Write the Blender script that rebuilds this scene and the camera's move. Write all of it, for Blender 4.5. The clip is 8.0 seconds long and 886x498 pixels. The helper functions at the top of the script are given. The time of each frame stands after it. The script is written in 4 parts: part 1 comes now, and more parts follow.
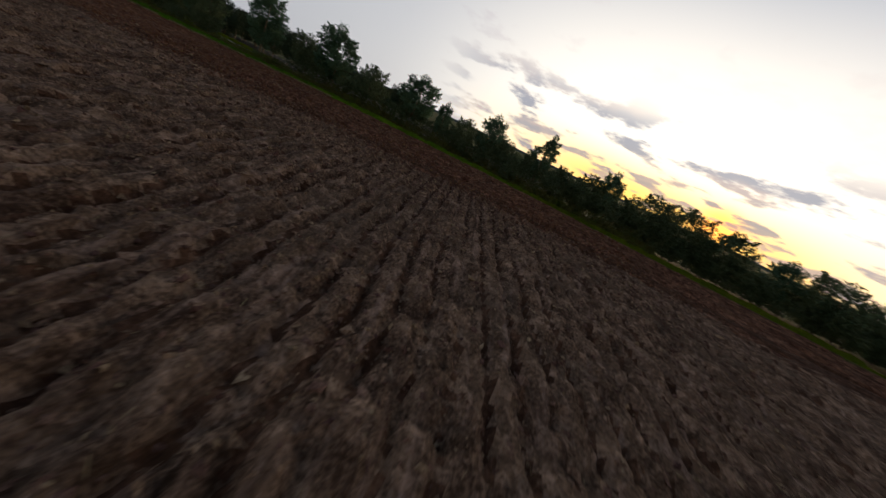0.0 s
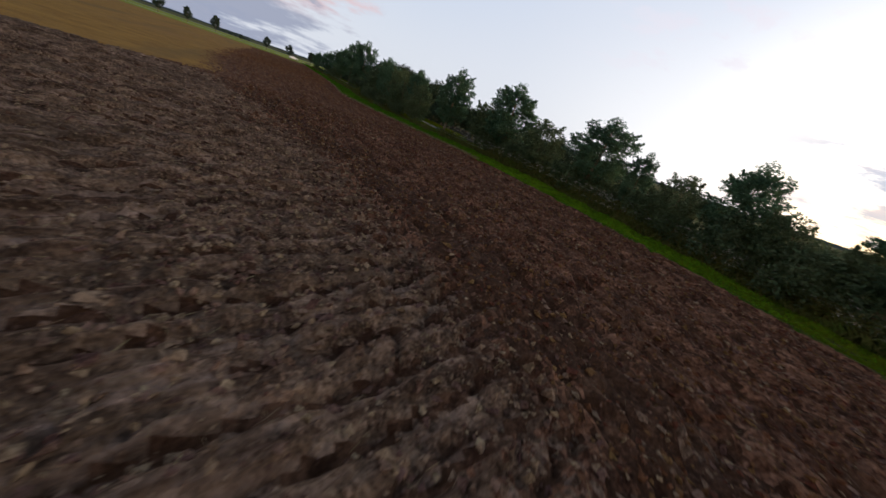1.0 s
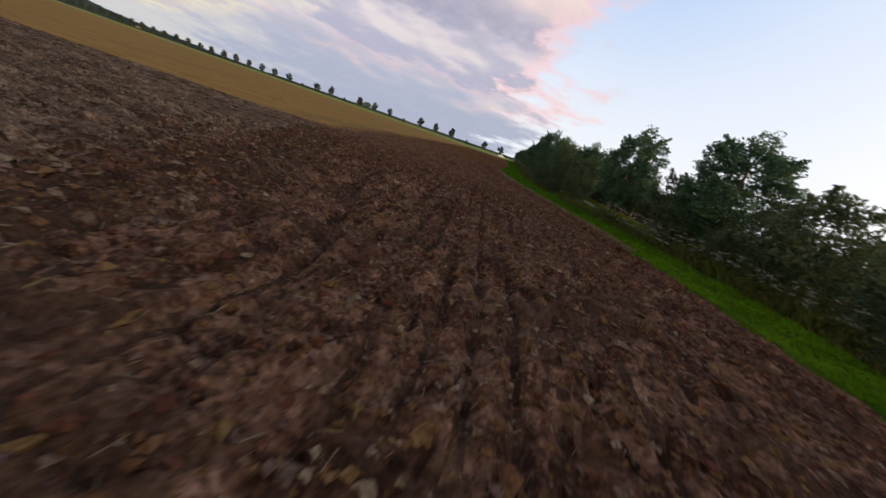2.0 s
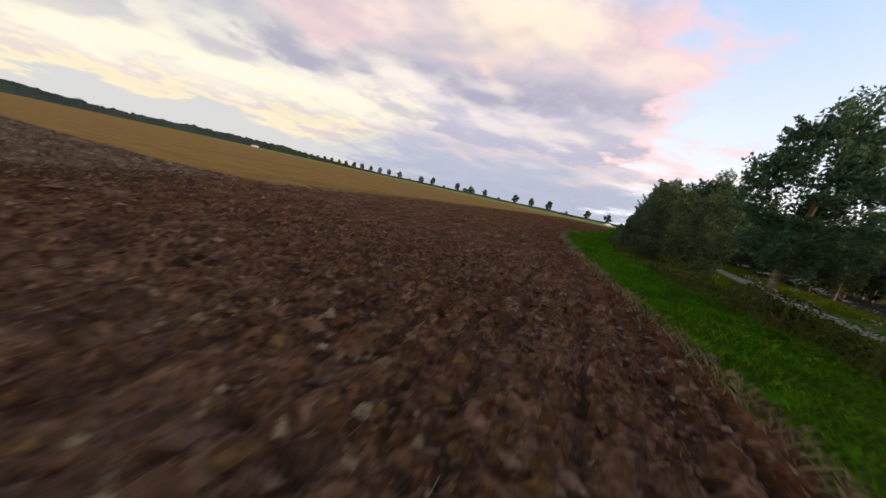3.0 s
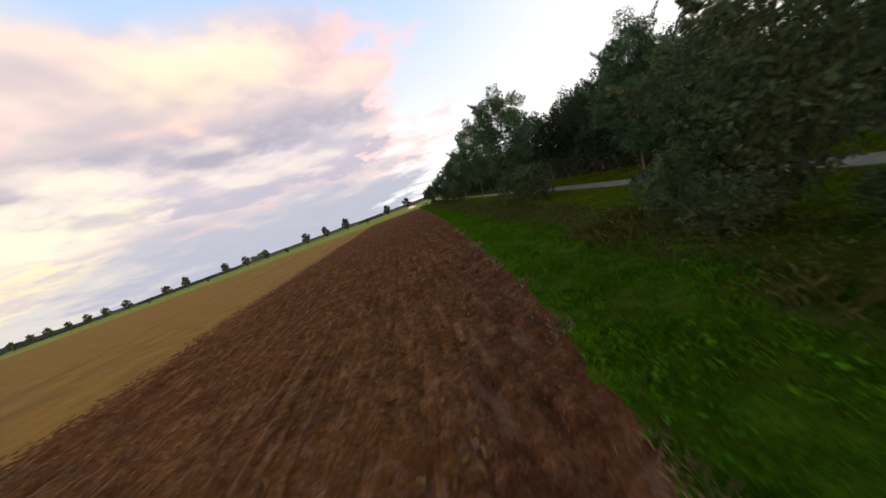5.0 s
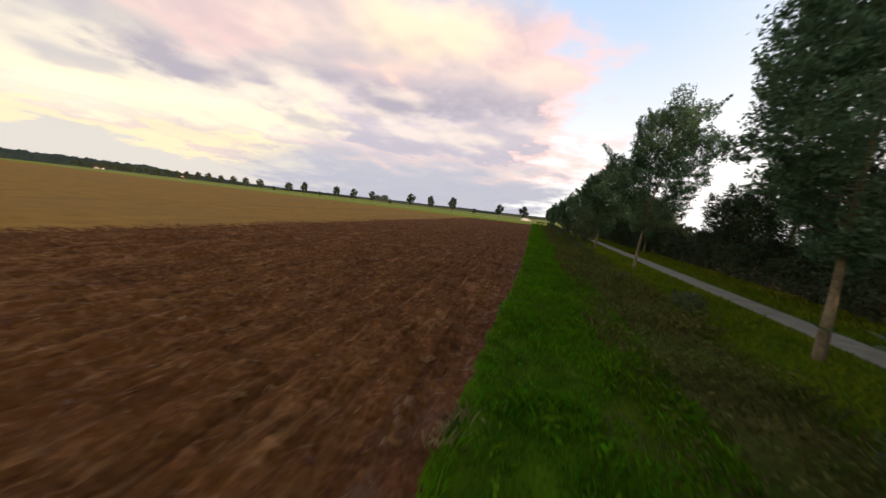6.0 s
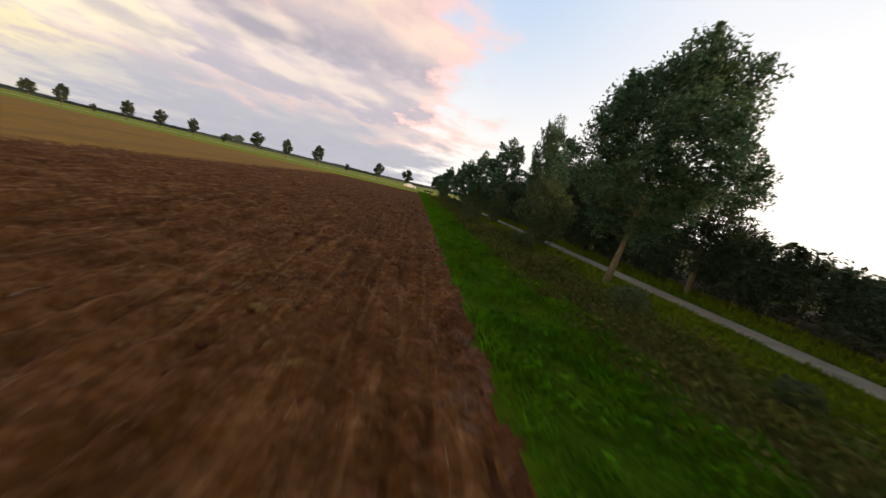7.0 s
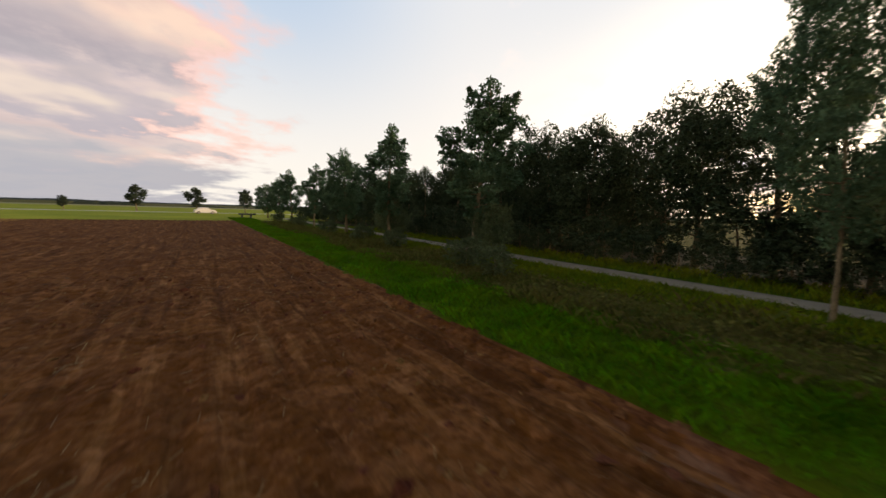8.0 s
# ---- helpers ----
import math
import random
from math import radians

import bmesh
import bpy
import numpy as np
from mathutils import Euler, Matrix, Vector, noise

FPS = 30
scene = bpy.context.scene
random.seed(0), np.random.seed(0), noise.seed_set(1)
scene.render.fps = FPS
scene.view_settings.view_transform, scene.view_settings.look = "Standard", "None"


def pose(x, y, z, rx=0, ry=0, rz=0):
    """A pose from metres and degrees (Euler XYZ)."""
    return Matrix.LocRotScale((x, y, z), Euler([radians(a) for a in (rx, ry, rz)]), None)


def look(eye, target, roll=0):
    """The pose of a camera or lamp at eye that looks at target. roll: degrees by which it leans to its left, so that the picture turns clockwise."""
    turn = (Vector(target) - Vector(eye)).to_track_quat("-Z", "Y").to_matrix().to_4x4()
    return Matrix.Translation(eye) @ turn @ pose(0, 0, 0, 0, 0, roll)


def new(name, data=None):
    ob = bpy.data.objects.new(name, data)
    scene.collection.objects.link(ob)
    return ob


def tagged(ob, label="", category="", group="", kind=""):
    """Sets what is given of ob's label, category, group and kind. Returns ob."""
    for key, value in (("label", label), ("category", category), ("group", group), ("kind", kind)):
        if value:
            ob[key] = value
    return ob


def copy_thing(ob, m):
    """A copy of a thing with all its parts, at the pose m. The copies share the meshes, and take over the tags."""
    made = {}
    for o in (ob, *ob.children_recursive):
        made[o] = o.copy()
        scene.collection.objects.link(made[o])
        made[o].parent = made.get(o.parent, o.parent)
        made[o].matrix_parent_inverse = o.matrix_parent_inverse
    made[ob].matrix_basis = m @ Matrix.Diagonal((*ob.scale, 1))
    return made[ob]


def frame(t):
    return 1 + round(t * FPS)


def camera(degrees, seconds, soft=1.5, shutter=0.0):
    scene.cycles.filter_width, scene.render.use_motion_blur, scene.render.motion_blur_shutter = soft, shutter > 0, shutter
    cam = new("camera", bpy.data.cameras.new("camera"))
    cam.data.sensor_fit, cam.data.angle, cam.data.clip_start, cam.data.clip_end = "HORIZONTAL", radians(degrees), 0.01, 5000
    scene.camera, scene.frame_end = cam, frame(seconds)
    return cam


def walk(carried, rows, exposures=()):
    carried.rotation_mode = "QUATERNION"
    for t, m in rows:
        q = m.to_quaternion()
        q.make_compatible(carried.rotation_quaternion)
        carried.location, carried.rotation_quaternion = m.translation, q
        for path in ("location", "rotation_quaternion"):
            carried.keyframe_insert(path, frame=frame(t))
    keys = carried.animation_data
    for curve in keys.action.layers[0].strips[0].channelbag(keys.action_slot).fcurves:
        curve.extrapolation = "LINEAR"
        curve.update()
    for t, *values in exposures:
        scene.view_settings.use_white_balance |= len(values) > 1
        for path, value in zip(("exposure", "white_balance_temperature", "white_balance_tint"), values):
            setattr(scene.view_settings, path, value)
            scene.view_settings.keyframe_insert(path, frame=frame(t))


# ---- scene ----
cam = camera(108.92, 8.0, soft=1.5, shutter=0.12)


def heading(x, y, z, az, tilt, lean):
    """A pose from the place, the compass heading from +y, the tilt above the horizon and the lean to the left."""
    a, t = radians(az), radians(tilt)
    way = Vector((math.sin(a) * math.cos(t), math.cos(a) * math.cos(t), math.sin(t)))
    return look((x, y, z), Vector((x, y, z)) + way, lean)


walk(cam, [
    (0.00, heading(-24.26, 71.06, 3.12, 78.50, -21.00, 25.60)),
    (0.25, heading(-20.50, 70.30, 3.06, 65.40, -21.70, 24.60)),
    (0.50, heading(-16.85, 70.03, 3.00, 53.20, -22.20, 23.40)),
    (0.75, heading(-13.50, 70.40, 2.98, 42.80, -22.70, 21.50)),
    (1.00, heading(-10.30, 71.50, 2.93, 33.20, -23.00, 19.60)),
    (1.25, heading(-7.50, 73.00, 2.80, 24.20, -22.60, 18.40)),
    (1.50, heading(-4.90, 74.90, 2.60, 15.10, -21.80, 17.90)),
    (1.75, heading(-3.20, 77.40, 2.33, 5.40, -20.50, 18.20)),
    (2.00, heading(-1.95, 80.00, 2.05, -4.20, -19.00, 19.20)),
    (2.20, heading(-1.10, 82.00, 1.85, -12.10, -17.50, 20.40)),
    (2.45, heading(-0.07, 84.17, 1.66, -19.50, -15.48, 21.49)),
    (2.70, heading(1.39, 87.62, 1.57, -25.07, -13.20, 18.84)),
    (3.00, heading(2.30, 92.08, 1.72, -27.20, -10.82, 12.30)),
    (3.30, heading(1.62, 96.99, 2.24, -24.57, -9.43, 3.42)),
    (3.50, heading(0.23, 100.34, 2.56, -20.53, -9.50, -3.34)),
    (3.75, heading(-1.32, 104.42, 3.00, -14.83, -10.44, -12.02)),
    (4.00, heading(-2.58, 108.10, 3.28, -9.01, -11.28, -17.79)),
    (4.20, heading(-3.81, 111.72, 3.31, -3.22, -12.05, -20.90)),
    (4.50, heading(-4.28, 117.73, 3.51, 2.07, -11.54, -23.31)),
    (4.75, heading(-3.65, 123.07, 3.43, 3.43, -10.66, -22.45)),
    (5.05, heading(-2.45, 128.52, 3.19, 2.41, -9.55, -18.92)),
    (5.30, heading(-1.19, 133.69, 2.88, -0.32, -8.50, -12.60)),
    (5.50, heading(-0.69, 137.45, 2.68, -3.53, -7.89, -6.35)),
    (5.75, heading(0.16, 142.89, 2.66, -10.24, -7.55, 0.77)),
    (6.00, heading(0.68, 148.10, 2.62, -15.02, -7.69, 6.41)),
    (6.25, heading(0.95, 153.64, 2.32, -15.08, -8.64, 11.85)),
    (6.50, heading(0.82, 160.30, 2.02, -9.87, -9.94, 15.66)),
    (6.75, heading(0.09, 167.00, 2.01, -0.88, -10.61, 15.46)),
    (7.00, heading(-0.82, 172.71, 2.04, 7.75, -10.33, 13.32)),
    (7.25, heading(-1.84, 178.10, 1.95, 15.52, -9.47, 10.85)),
    (7.50, heading(-2.73, 183.77, 1.85, 23.43, -8.20, 7.92)),
    (7.75, heading(-3.16, 189.05, 1.96, 31.07, -7.22, 4.76)),
    (8.00, heading(-3.33, 193.65, 2.21, 37.84, -6.68, 1.86)),
], exposures=[(0.0, -0.55, 5800, 10), (0.5, -0.38, 5820, 10), (1.0, 0.15, 5750, 10), (1.5, 0.28, 5700, 10), (2.0, 0.44, 5950, 10), (3.3, 0.62, 6080, 10), (4.2, 0.69, 6250, 10), (6.0, 0.71, 6620, 10), (7.0, 0.61, 6820, 10), (7.5, 0.59, 7100, 10), (8.0, 0.49, 7120, 10)])


def smooth(a, b, v):
    s = np.clip((v - a) / (b - a), 0, 1)
    return s * s * (3 - 2 * s)


# ---- node helpers ----
def tree_of(mat):
    mat.use_nodes = True
    nt = mat.node_tree
    nt.nodes.clear()
    return nt


def node(nt, kind, **kw):
    n = nt.nodes.new(kind)
    for k, v in kw.items():
        if k in n.inputs:
            n.inputs[k].default_value = v
        else:
            setattr(n, k, v)
    return n


def math_node(nt, op, a, b=None, clamp=False):
    n = nt.nodes.new("ShaderNodeMath")
    n.operation, n.use_clamp = op, clamp
    for i, s in enumerate((a, b)):
        if s is None:
            continue
        if isinstance(s, (int, float)):
            n.inputs[i].default_value = s
        else:
            nt.links.new(s, n.inputs[i])
    return n.outputs[0]


def ramp_range(nt, value, lo, hi):
    n = nt.nodes.new("ShaderNodeMapRange")
    n.interpolation_type = "SMOOTHSTEP"
    nt.links.new(value, n.inputs[0])
    n.inputs[1].default_value, n.inputs[2].default_value = lo, hi
    return n.outputs[0]


def mix(nt, fac, a, b, kind="MIX"):
    n = nt.nodes.new("ShaderNodeMix")
    n.data_type, n.blend_type = "RGBA", kind
    for s, i in ((fac, 0), (a, 6), (b, 7)):
        if isinstance(s, (int, float)):
            n.inputs[i].default_value = s
        elif isinstance(s, tuple):
            n.inputs[i].default_value = (*s, 1)
        else:
            nt.links.new(s, n.inputs[i])
    return n.outputs[2]


def noise_node(nt, vector, scale, detail=4, rough=0.55):
    n = nt.nodes.new("ShaderNodeTexNoise")
    n.inputs["Scale"].default_value, n.inputs["Detail"].default_value, n.inputs["Roughness"].default_value = scale, detail, rough
    if vector is not None:
        nt.links.new(vector, n.inputs["Vector"])
    return n.outputs[0]


# ---- sky: a low sun behind the wood, broken evening cloud to the north west ----
SUN_AZ, SUN_EL = 113.0, 1.8
world = bpy.data.worlds.new("sky")
scene.world = world
world.use_nodes = True
nt = world.node_tree
nt.nodes.clear()
sky = node(nt, "ShaderNodeTexSky", sky_type="NISHITA", sun_disc=False, sun_elevation=radians(SUN_EL + 1.5), sun_rotation=radians(SUN_AZ), altitude=60, air_density=1.0, dust_density=1.4, ozone_density=1.4)
co = node(nt, "ShaderNodeTexCoord")
sep = node(nt, "ShaderNodeSeparateXYZ")
nt.links.new(co.outputs["Generated"], sep.inputs[0])
dx, dy, dz = sep.outputs
az = math_node(nt, "MULTIPLY", math_node(nt, "ARCTAN2", dx, dy), 57.2958)
el = math_node(nt, "MULTIPLY", math_node(nt, "ARCSINE", dz), 57.2958)
# clouds lie on a flat deck, so they crowd towards the horizon
deck = math_node(nt, "ADD", math_node(nt, "MAXIMUM", dz, 0.0), 0.16)
pl = node(nt, "ShaderNodeCombineXYZ")
nt.links.new(math_node(nt, "DIVIDE", dx, deck), pl.inputs[0])
nt.links.new(math_node(nt, "DIVIDE", dy, deck), pl.inputs[1])
big = noise_node(nt, pl.outputs[0], 0.5, 3, 0.5)
fine = noise_node(nt, pl.outputs[0], 1.25, 6, 0.55)
wisp = noise_node(nt, pl.outputs[0], 3.0, 6, 0.6)


def moved(grow, sx, sy):
    """The deck's place, drawn towards the zenith and shifted towards the sun."""
    m = node(nt, "ShaderNodeMapping")
    m.inputs["Scale"].default_value, m.inputs["Location"].default_value = (grow, grow, 1), (sx, sy, 0)
    nt.links.new(pl.outputs[0], m.inputs[0])
    return m.outputs[0]


# heaped relief: bright where the cloud thins upwards and sunwards, dull beneath
heap, heap_up, heap_sun = (noise_node(nt, p, 0.95, 4, 0.45) for p in (pl.outputs[0], moved(0.92, 0, 0), moved(1.0, 0.2, -0.08)))

def centred(v, k):
    return math_node(nt, "MULTIPLY", math_node(nt, "SUBTRACT", v, 0.5), k)


def total(*vs):
    out = vs[0]
    for v in vs[1:]:
        out = math_node(nt, "ADD", out, v)
    return out


def times(*vs):
    out = vs[0]
    for v in vs[1:]:
        out = math_node(nt, "MULTIPLY", out, v)
    return out


elw = total(el, centred(fine, 16.0), centred(wisp, 5.0), centred(big, 8.0))
azw = total(az, centred(fine, 52.0), centred(wisp, 22.0))
north = ramp_range(nt, azw, 9.0, -3.0)
west = ramp_range(nt, azw, -34.0, -52.0)
puff = ramp_range(nt, total(fine, centred(wisp, 0.5)), 0.40, 0.60)
# small clouds low over the sunset
small = times(ramp_range(nt, total(fine, centred(wisp, 0.35)), 0.50, 0.60), ramp_range(nt, az, 62, 78), ramp_range(nt, el, 15, 9))
shade = ramp_range(nt, math_node(nt, "ADD", math_node(nt, "MULTIPLY", noise_node(nt, pl.outputs[0], 0.95, 4, 0.5), 0.75), math_node(nt, "MULTIPLY", wisp, 0.25)), 0.43, 0.58)
low = ramp_range(nt, el, 10, 2)
# thin bright veil over the blue, whiter towards the horizon and the sun
veil = mix(nt, ramp_range(nt, el, 3, 36), (7.9, 7.7, 7.6), (3.9, 5.2, 7.2))
veil = mix(nt, ramp_range(nt, el, 40, 68), veil, (0.55, 0.75, 1.25))
away = ramp_range(nt, math_node(nt, "ABSOLUTE", math_node(nt, "SUBTRACT", az, 30.0)), 110, 150)
veil = mix(nt, away, veil, (1.3, 1.4, 1.8))
veil = mix(nt, times(ramp_range(nt, az, 10, 44), ramp_range(nt, el, 48, 32), 0.52), veil, (9.0, 8.5, 8.1))
near_sun = math_node(nt, "MULTIPLY", ramp_range(nt, math_node(nt, "ABSOLUTE", math_node(nt, "SUBTRACT", az, 104.0)), 72, 4), ramp_range(nt, el, 34, 4))
veil = mix(nt, near_sun, veil, (17.5, 15.4, 12.8))
streaks = times(ramp_range(nt, total(wisp, centred(fine, 0.8)), 0.52, 0.66), ramp_range(nt, el, 8, 16), ramp_range(nt, el, 46, 34), ramp_range(nt, az, 34, 60), 0.6)
veil = mix(nt, streaks, veil, (9.5, 8.2, 8.0))
core = math_node(nt, "MULTIPLY", ramp_range(nt, math_node(nt, "ABSOLUTE", math_node(nt, "SUBTRACT", az, 106.0)), 50, 4), ramp_range(nt, el, 36, 3))
veil = mix(nt, core, veil, (27.0, 23.0, 17.5))
yellow = math_node(nt, "MULTIPLY", ramp_range(nt, math_node(nt, "ABSOLUTE", math_node(nt, "SUBTRACT", az, 106.0)), 40, 8), ramp_range(nt, el, 9, 1))
veil = mix(nt, yellow, veil, (25.0, 15.0, 3.2))
clear = mix(nt, 0.85, sky.outputs[0], veil)
# the sun itself, orange through the haze
away_sun = math_node(nt, "SQRT", math_node(nt, "ADD", math_node(nt, "POWER", math_node(nt, "ABSOLUTE", math_node(nt, "SUBTRACT", az, SUN_AZ)), 2.0), math_node(nt, "POWER", math_node(nt, "ABSOLUTE", math_node(nt, "SUBTRACT", el, SUN_EL)), 2.0)))
clear = mix(nt, ramp_range(nt, away_sun, 4.0, 1.0), clear, (42.0, 17.0, 2.6))
# the cloud bank in layers: peach tops, a grey-mauve underside, cream gaps, a blue-grey foot
back = mix(nt, west, mix(nt, puff, (5.5, 4.6, 4.6), (4.2, 3.75, 4.3)), (6.1, 5.5, 4.5))
layer = mix(nt, times(ramp_range(nt, elw, 17.0, 21.0), ramp_range(nt, elw, 31.0, 26.0)), back, mix(nt, puff, (7.0, 5.3, 4.5), (5.9, 4.2, 4.0)))
layer = mix(nt, times(ramp_range(nt, elw, 14.0, 16.5), ramp_range(nt, elw, 21.0, 18.0), math_node(nt, "ADD", math_node(nt, "MULTIPLY", puff, 0.5), 0.45)), layer, (3.0, 2.75, 3.25))
layer = mix(nt, times(ramp_range(nt, elw, 8.0, 10.0), ramp_range(nt, elw, 13.5, 11.0), ramp_range(nt, azw, -46, -28), 0.75), layer, (3.5, 3.3, 3.9))
layer = mix(nt, times(ramp_range(nt, elw, 4.0, 6.5), ramp_range(nt, elw, 9.5, 7.5), puff, 0.7), layer, (5.9, 4.4, 4.0))
layer = mix(nt, times(ramp_range(nt, elw, 8.5, 3.5), math_node(nt, "SUBTRACT", 1.0, times(west, 0.55)), 0.85), layer, (3.0, 3.2, 3.85))
glow = times(ramp_range(nt, azw, -46, -30), ramp_range(nt, azw, -8, -22), ramp_range(nt, elw, 19.5, 23.0), ramp_range(nt, elw, 30.0, 26.0))
layer = mix(nt, math_node(nt, "MULTIPLY", glow, 0.55), layer, (8.0, 6.5, 4.1))
cream = times(ramp_range(nt, azw, -30, -44), ramp_range(nt, elw, 6.5, 8.5), ramp_range(nt, elw, 14.0, 11.0))
layer = mix(nt, math_node(nt, "MULTIPLY", cream, 0.7), layer, (7.7, 6.7, 4.7))
streak = times(ramp_range(nt, azw, -40, -50), ramp_range(nt, elw, 3.2, 4.6), ramp_range(nt, elw, 7.0, 5.6))
layer = mix(nt, math_node(nt, "MULTIPLY", streak, 0.7), layer, (7.6, 6.2, 3.5))
side = math_node(nt, "ADD", math_node(nt, "MULTIPLY", math_node(nt, "SUBTRACT", heap, heap_up), 0.6), math_node(nt, "MULTIPLY", math_node(nt, "SUBTRACT", heap, heap_sun), 0.5))
layer = mix(nt, math_node(nt, "MULTIPLY", ramp_range(nt, side, 0.0, 0.11), times(ramp_range(nt, el, 3, 12), 0.5)), layer, (8.0, 6.7, 5.4))
layer = mix(nt, math_node(nt, "MULTIPLY", ramp_range(nt, side, 0.0, -0.11), times(ramp_range(nt, el, 3, 12), 0.6)), layer, (3.2, 3.05, 3.55))
top = ramp_range(nt, elw, 33.0, 28.0)
rim = math_node(nt, "MINIMUM", times(north, math_node(nt, "SUBTRACT", 1.0, north), 4.5), 1.0)
layer = mix(nt, times(rim, ramp_range(nt, el, 4, 9), 0.9), layer, (7.7, 4.5, 3.9))
c1 = mix(nt, times(north, top, 0.95), clear, layer)
c2 = mix(nt, math_node(nt, "MULTIPLY", small, 0.8), c1, mix(nt, shade, (7.0, 5.4, 5.0), (3.6, 3.8, 4.7)))
bg = node(nt, "ShaderNodeBackground", Strength=0.1)
nt.links.new(c2, bg.inputs[0])
nt.links.new(bg.outputs[0], node(nt, "ShaderNodeOutputWorld").inputs[0])

a, e = radians(SUN_AZ), radians(SUN_EL)
sun = new("sun", bpy.data.lights.new("sun", "SUN"))
sun.data.energy, sun.data.angle, sun.data.color = 2.0, radians(0.6), (1.0, 0.62, 0.34)
sun.matrix_world = look((300 * math.sin(a), 300 * math.cos(a), 300 * math.tan(e)), (0, 0, 0))


# ---- materials ----
def surface(name, dark, light, scale, rough=0.9, bump=0.0, fine=9.0, spread=(0.35, 0.65), island=0.0, translucent=0.0, streak=(), patch=None, crumb=None):
    """A rough natural surface: two colours mixed at two scales, with relief. streak: any (colour, x scale, y scale, turn); patch: (colour, scale); crumb: (pieces a metre, strength)."""
    mat = bpy.data.materials.new(name)
    t = tree_of(mat)
    geo = node(t, "ShaderNodeNewGeometry")
    p = geo.outputs["Position"]
    n1, n2 = noise_node(t, p, scale, 3), noise_node(t, p, scale * fine, 5, 0.65)
    both = math_node(t, "ADD", math_node(t, "MULTIPLY", n1, 0.45), math_node(t, "MULTIPLY", n2, 0.55))
    col = mix(t, ramp_range(t, both, *spread), dark, light)
    if patch:
        col = mix(t, math_node(t, "MULTIPLY", ramp_range(t, noise_node(t, p, patch[1], 4), 0.45, 0.7), 0.75), col, patch[0])
    for band in streak:
        mp = node(t, "ShaderNodeMapping")
        mp.inputs["Scale"].default_value = (band[1], band[2], 1)
        if len(band) > 3:
            turned = node(t, "ShaderNodeVectorRotate", rotation_type="Z_AXIS", Angle=radians(band[3]))
            t.links.new(p, turned.inputs["Vector"])
            t.links.new(turned.outputs[0], mp.inputs[0])
        else:
            t.links.new(p, mp.inputs[0])
        col = mix(t, math_node(t, "MULTIPLY", ramp_range(t, noise_node(t, mp.outputs[0], 1.0, 4), 0.5, 0.7), 0.7), col, band[0])
    if island:
        r = geo.outputs["Random Per Island"]
        hsv = node(t, "ShaderNodeHueSaturation")
        t.links.new(math_node(t, "ADD", math_node(t, "MULTIPLY", r, island), 1 - island / 2), hsv.inputs["Value"])
        t.links.new(math_node(t, "ADD", math_node(t, "MULTIPLY", r, 0.05), 0.475), hsv.inputs["Hue"])
        t.links.new(col, hsv.inputs["Color"])
        col = hsv.outputs[0]
    high = n2
    if crumb:
        for k, (size, force) in enumerate(((crumb[0], 1.0), (crumb[0] * 2.6, 0.6))):
            warp = node(t, "ShaderNodeVectorMath", operation="ADD")
            soft = node(t, "ShaderNodeTexNoise", Scale=size * 0.8, Detail=2.0)
            t.links.new(p, soft.inputs["Vector"])
            less = node(t, "ShaderNodeVectorMath", operation="SCALE")
            t.links.new(soft.outputs["Color"], less.inputs[0])
            less.inputs["Scale"].default_value = 1.1 / size
            t.links.new(p, warp.inputs[0])
            t.links.new(less.outputs[0], warp.inputs[1])
            vo = node(t, "ShaderNodeTexVoronoi", Scale=size)
            t.links.new(warp.outputs[0], vo.inputs["Vector"])
            cell = node(t, "ShaderNodeSeparateColor")
            t.links.new(vo.outputs["Color"], cell.inputs[0])
            tone = math_node(t, "ADD", math_node(t, "MULTIPLY", math_node(t, "POWER", cell.outputs[0], 2.0), 1.5 * crumb[1] * force), 1.0 - 0.5 * crumb[1] * force)
            hs = node(t, "ShaderNodeHueSaturation")
            t.links.new(tone, hs.inputs["Value"])
            t.links.new(math_node(t, "SUBTRACT", 1.02, math_node(t, "MULTIPLY", cell.outputs[0], 0.05)), hs.inputs["Saturation"])
            t.links.new(col, hs.inputs["Color"])
            col = hs.outputs[0]
            high = math_node(t, "SUBTRACT", high, math_node(t, "MULTIPLY", vo.outputs["Distance"], 1.3 * force))
    b = node(t, "ShaderNodeBsdfPrincipled", Roughness=rough)
    b.inputs["Specular IOR Level"].default_value = 0.06 if rough >= 0.6 else 0.5
    t.links.new(col, b.inputs["Base Color"])
    if bump:
        bn = node(t, "ShaderNodeBump", Strength=0.8, Distance=bump)
        t.links.new(high, bn.inputs["Height"])
        t.links.new(bn.outputs[0], b.inputs["Normal"])
    out = b.outputs[0]
    if translucent:
        tr = node(t, "ShaderNodeBsdfTranslucent")
        t.links.new(col, tr.inputs[0])
        ms = node(t, "ShaderNodeMixShader", Fac=translucent)
        t.links.new(b.outputs[0], ms.inputs[1])
        t.links.new(tr.outputs[0], ms.inputs[2])
        out = ms.outputs[0]
    t.links.new(out, node(t, "ShaderNodeOutputMaterial").inputs[0])
    return mat


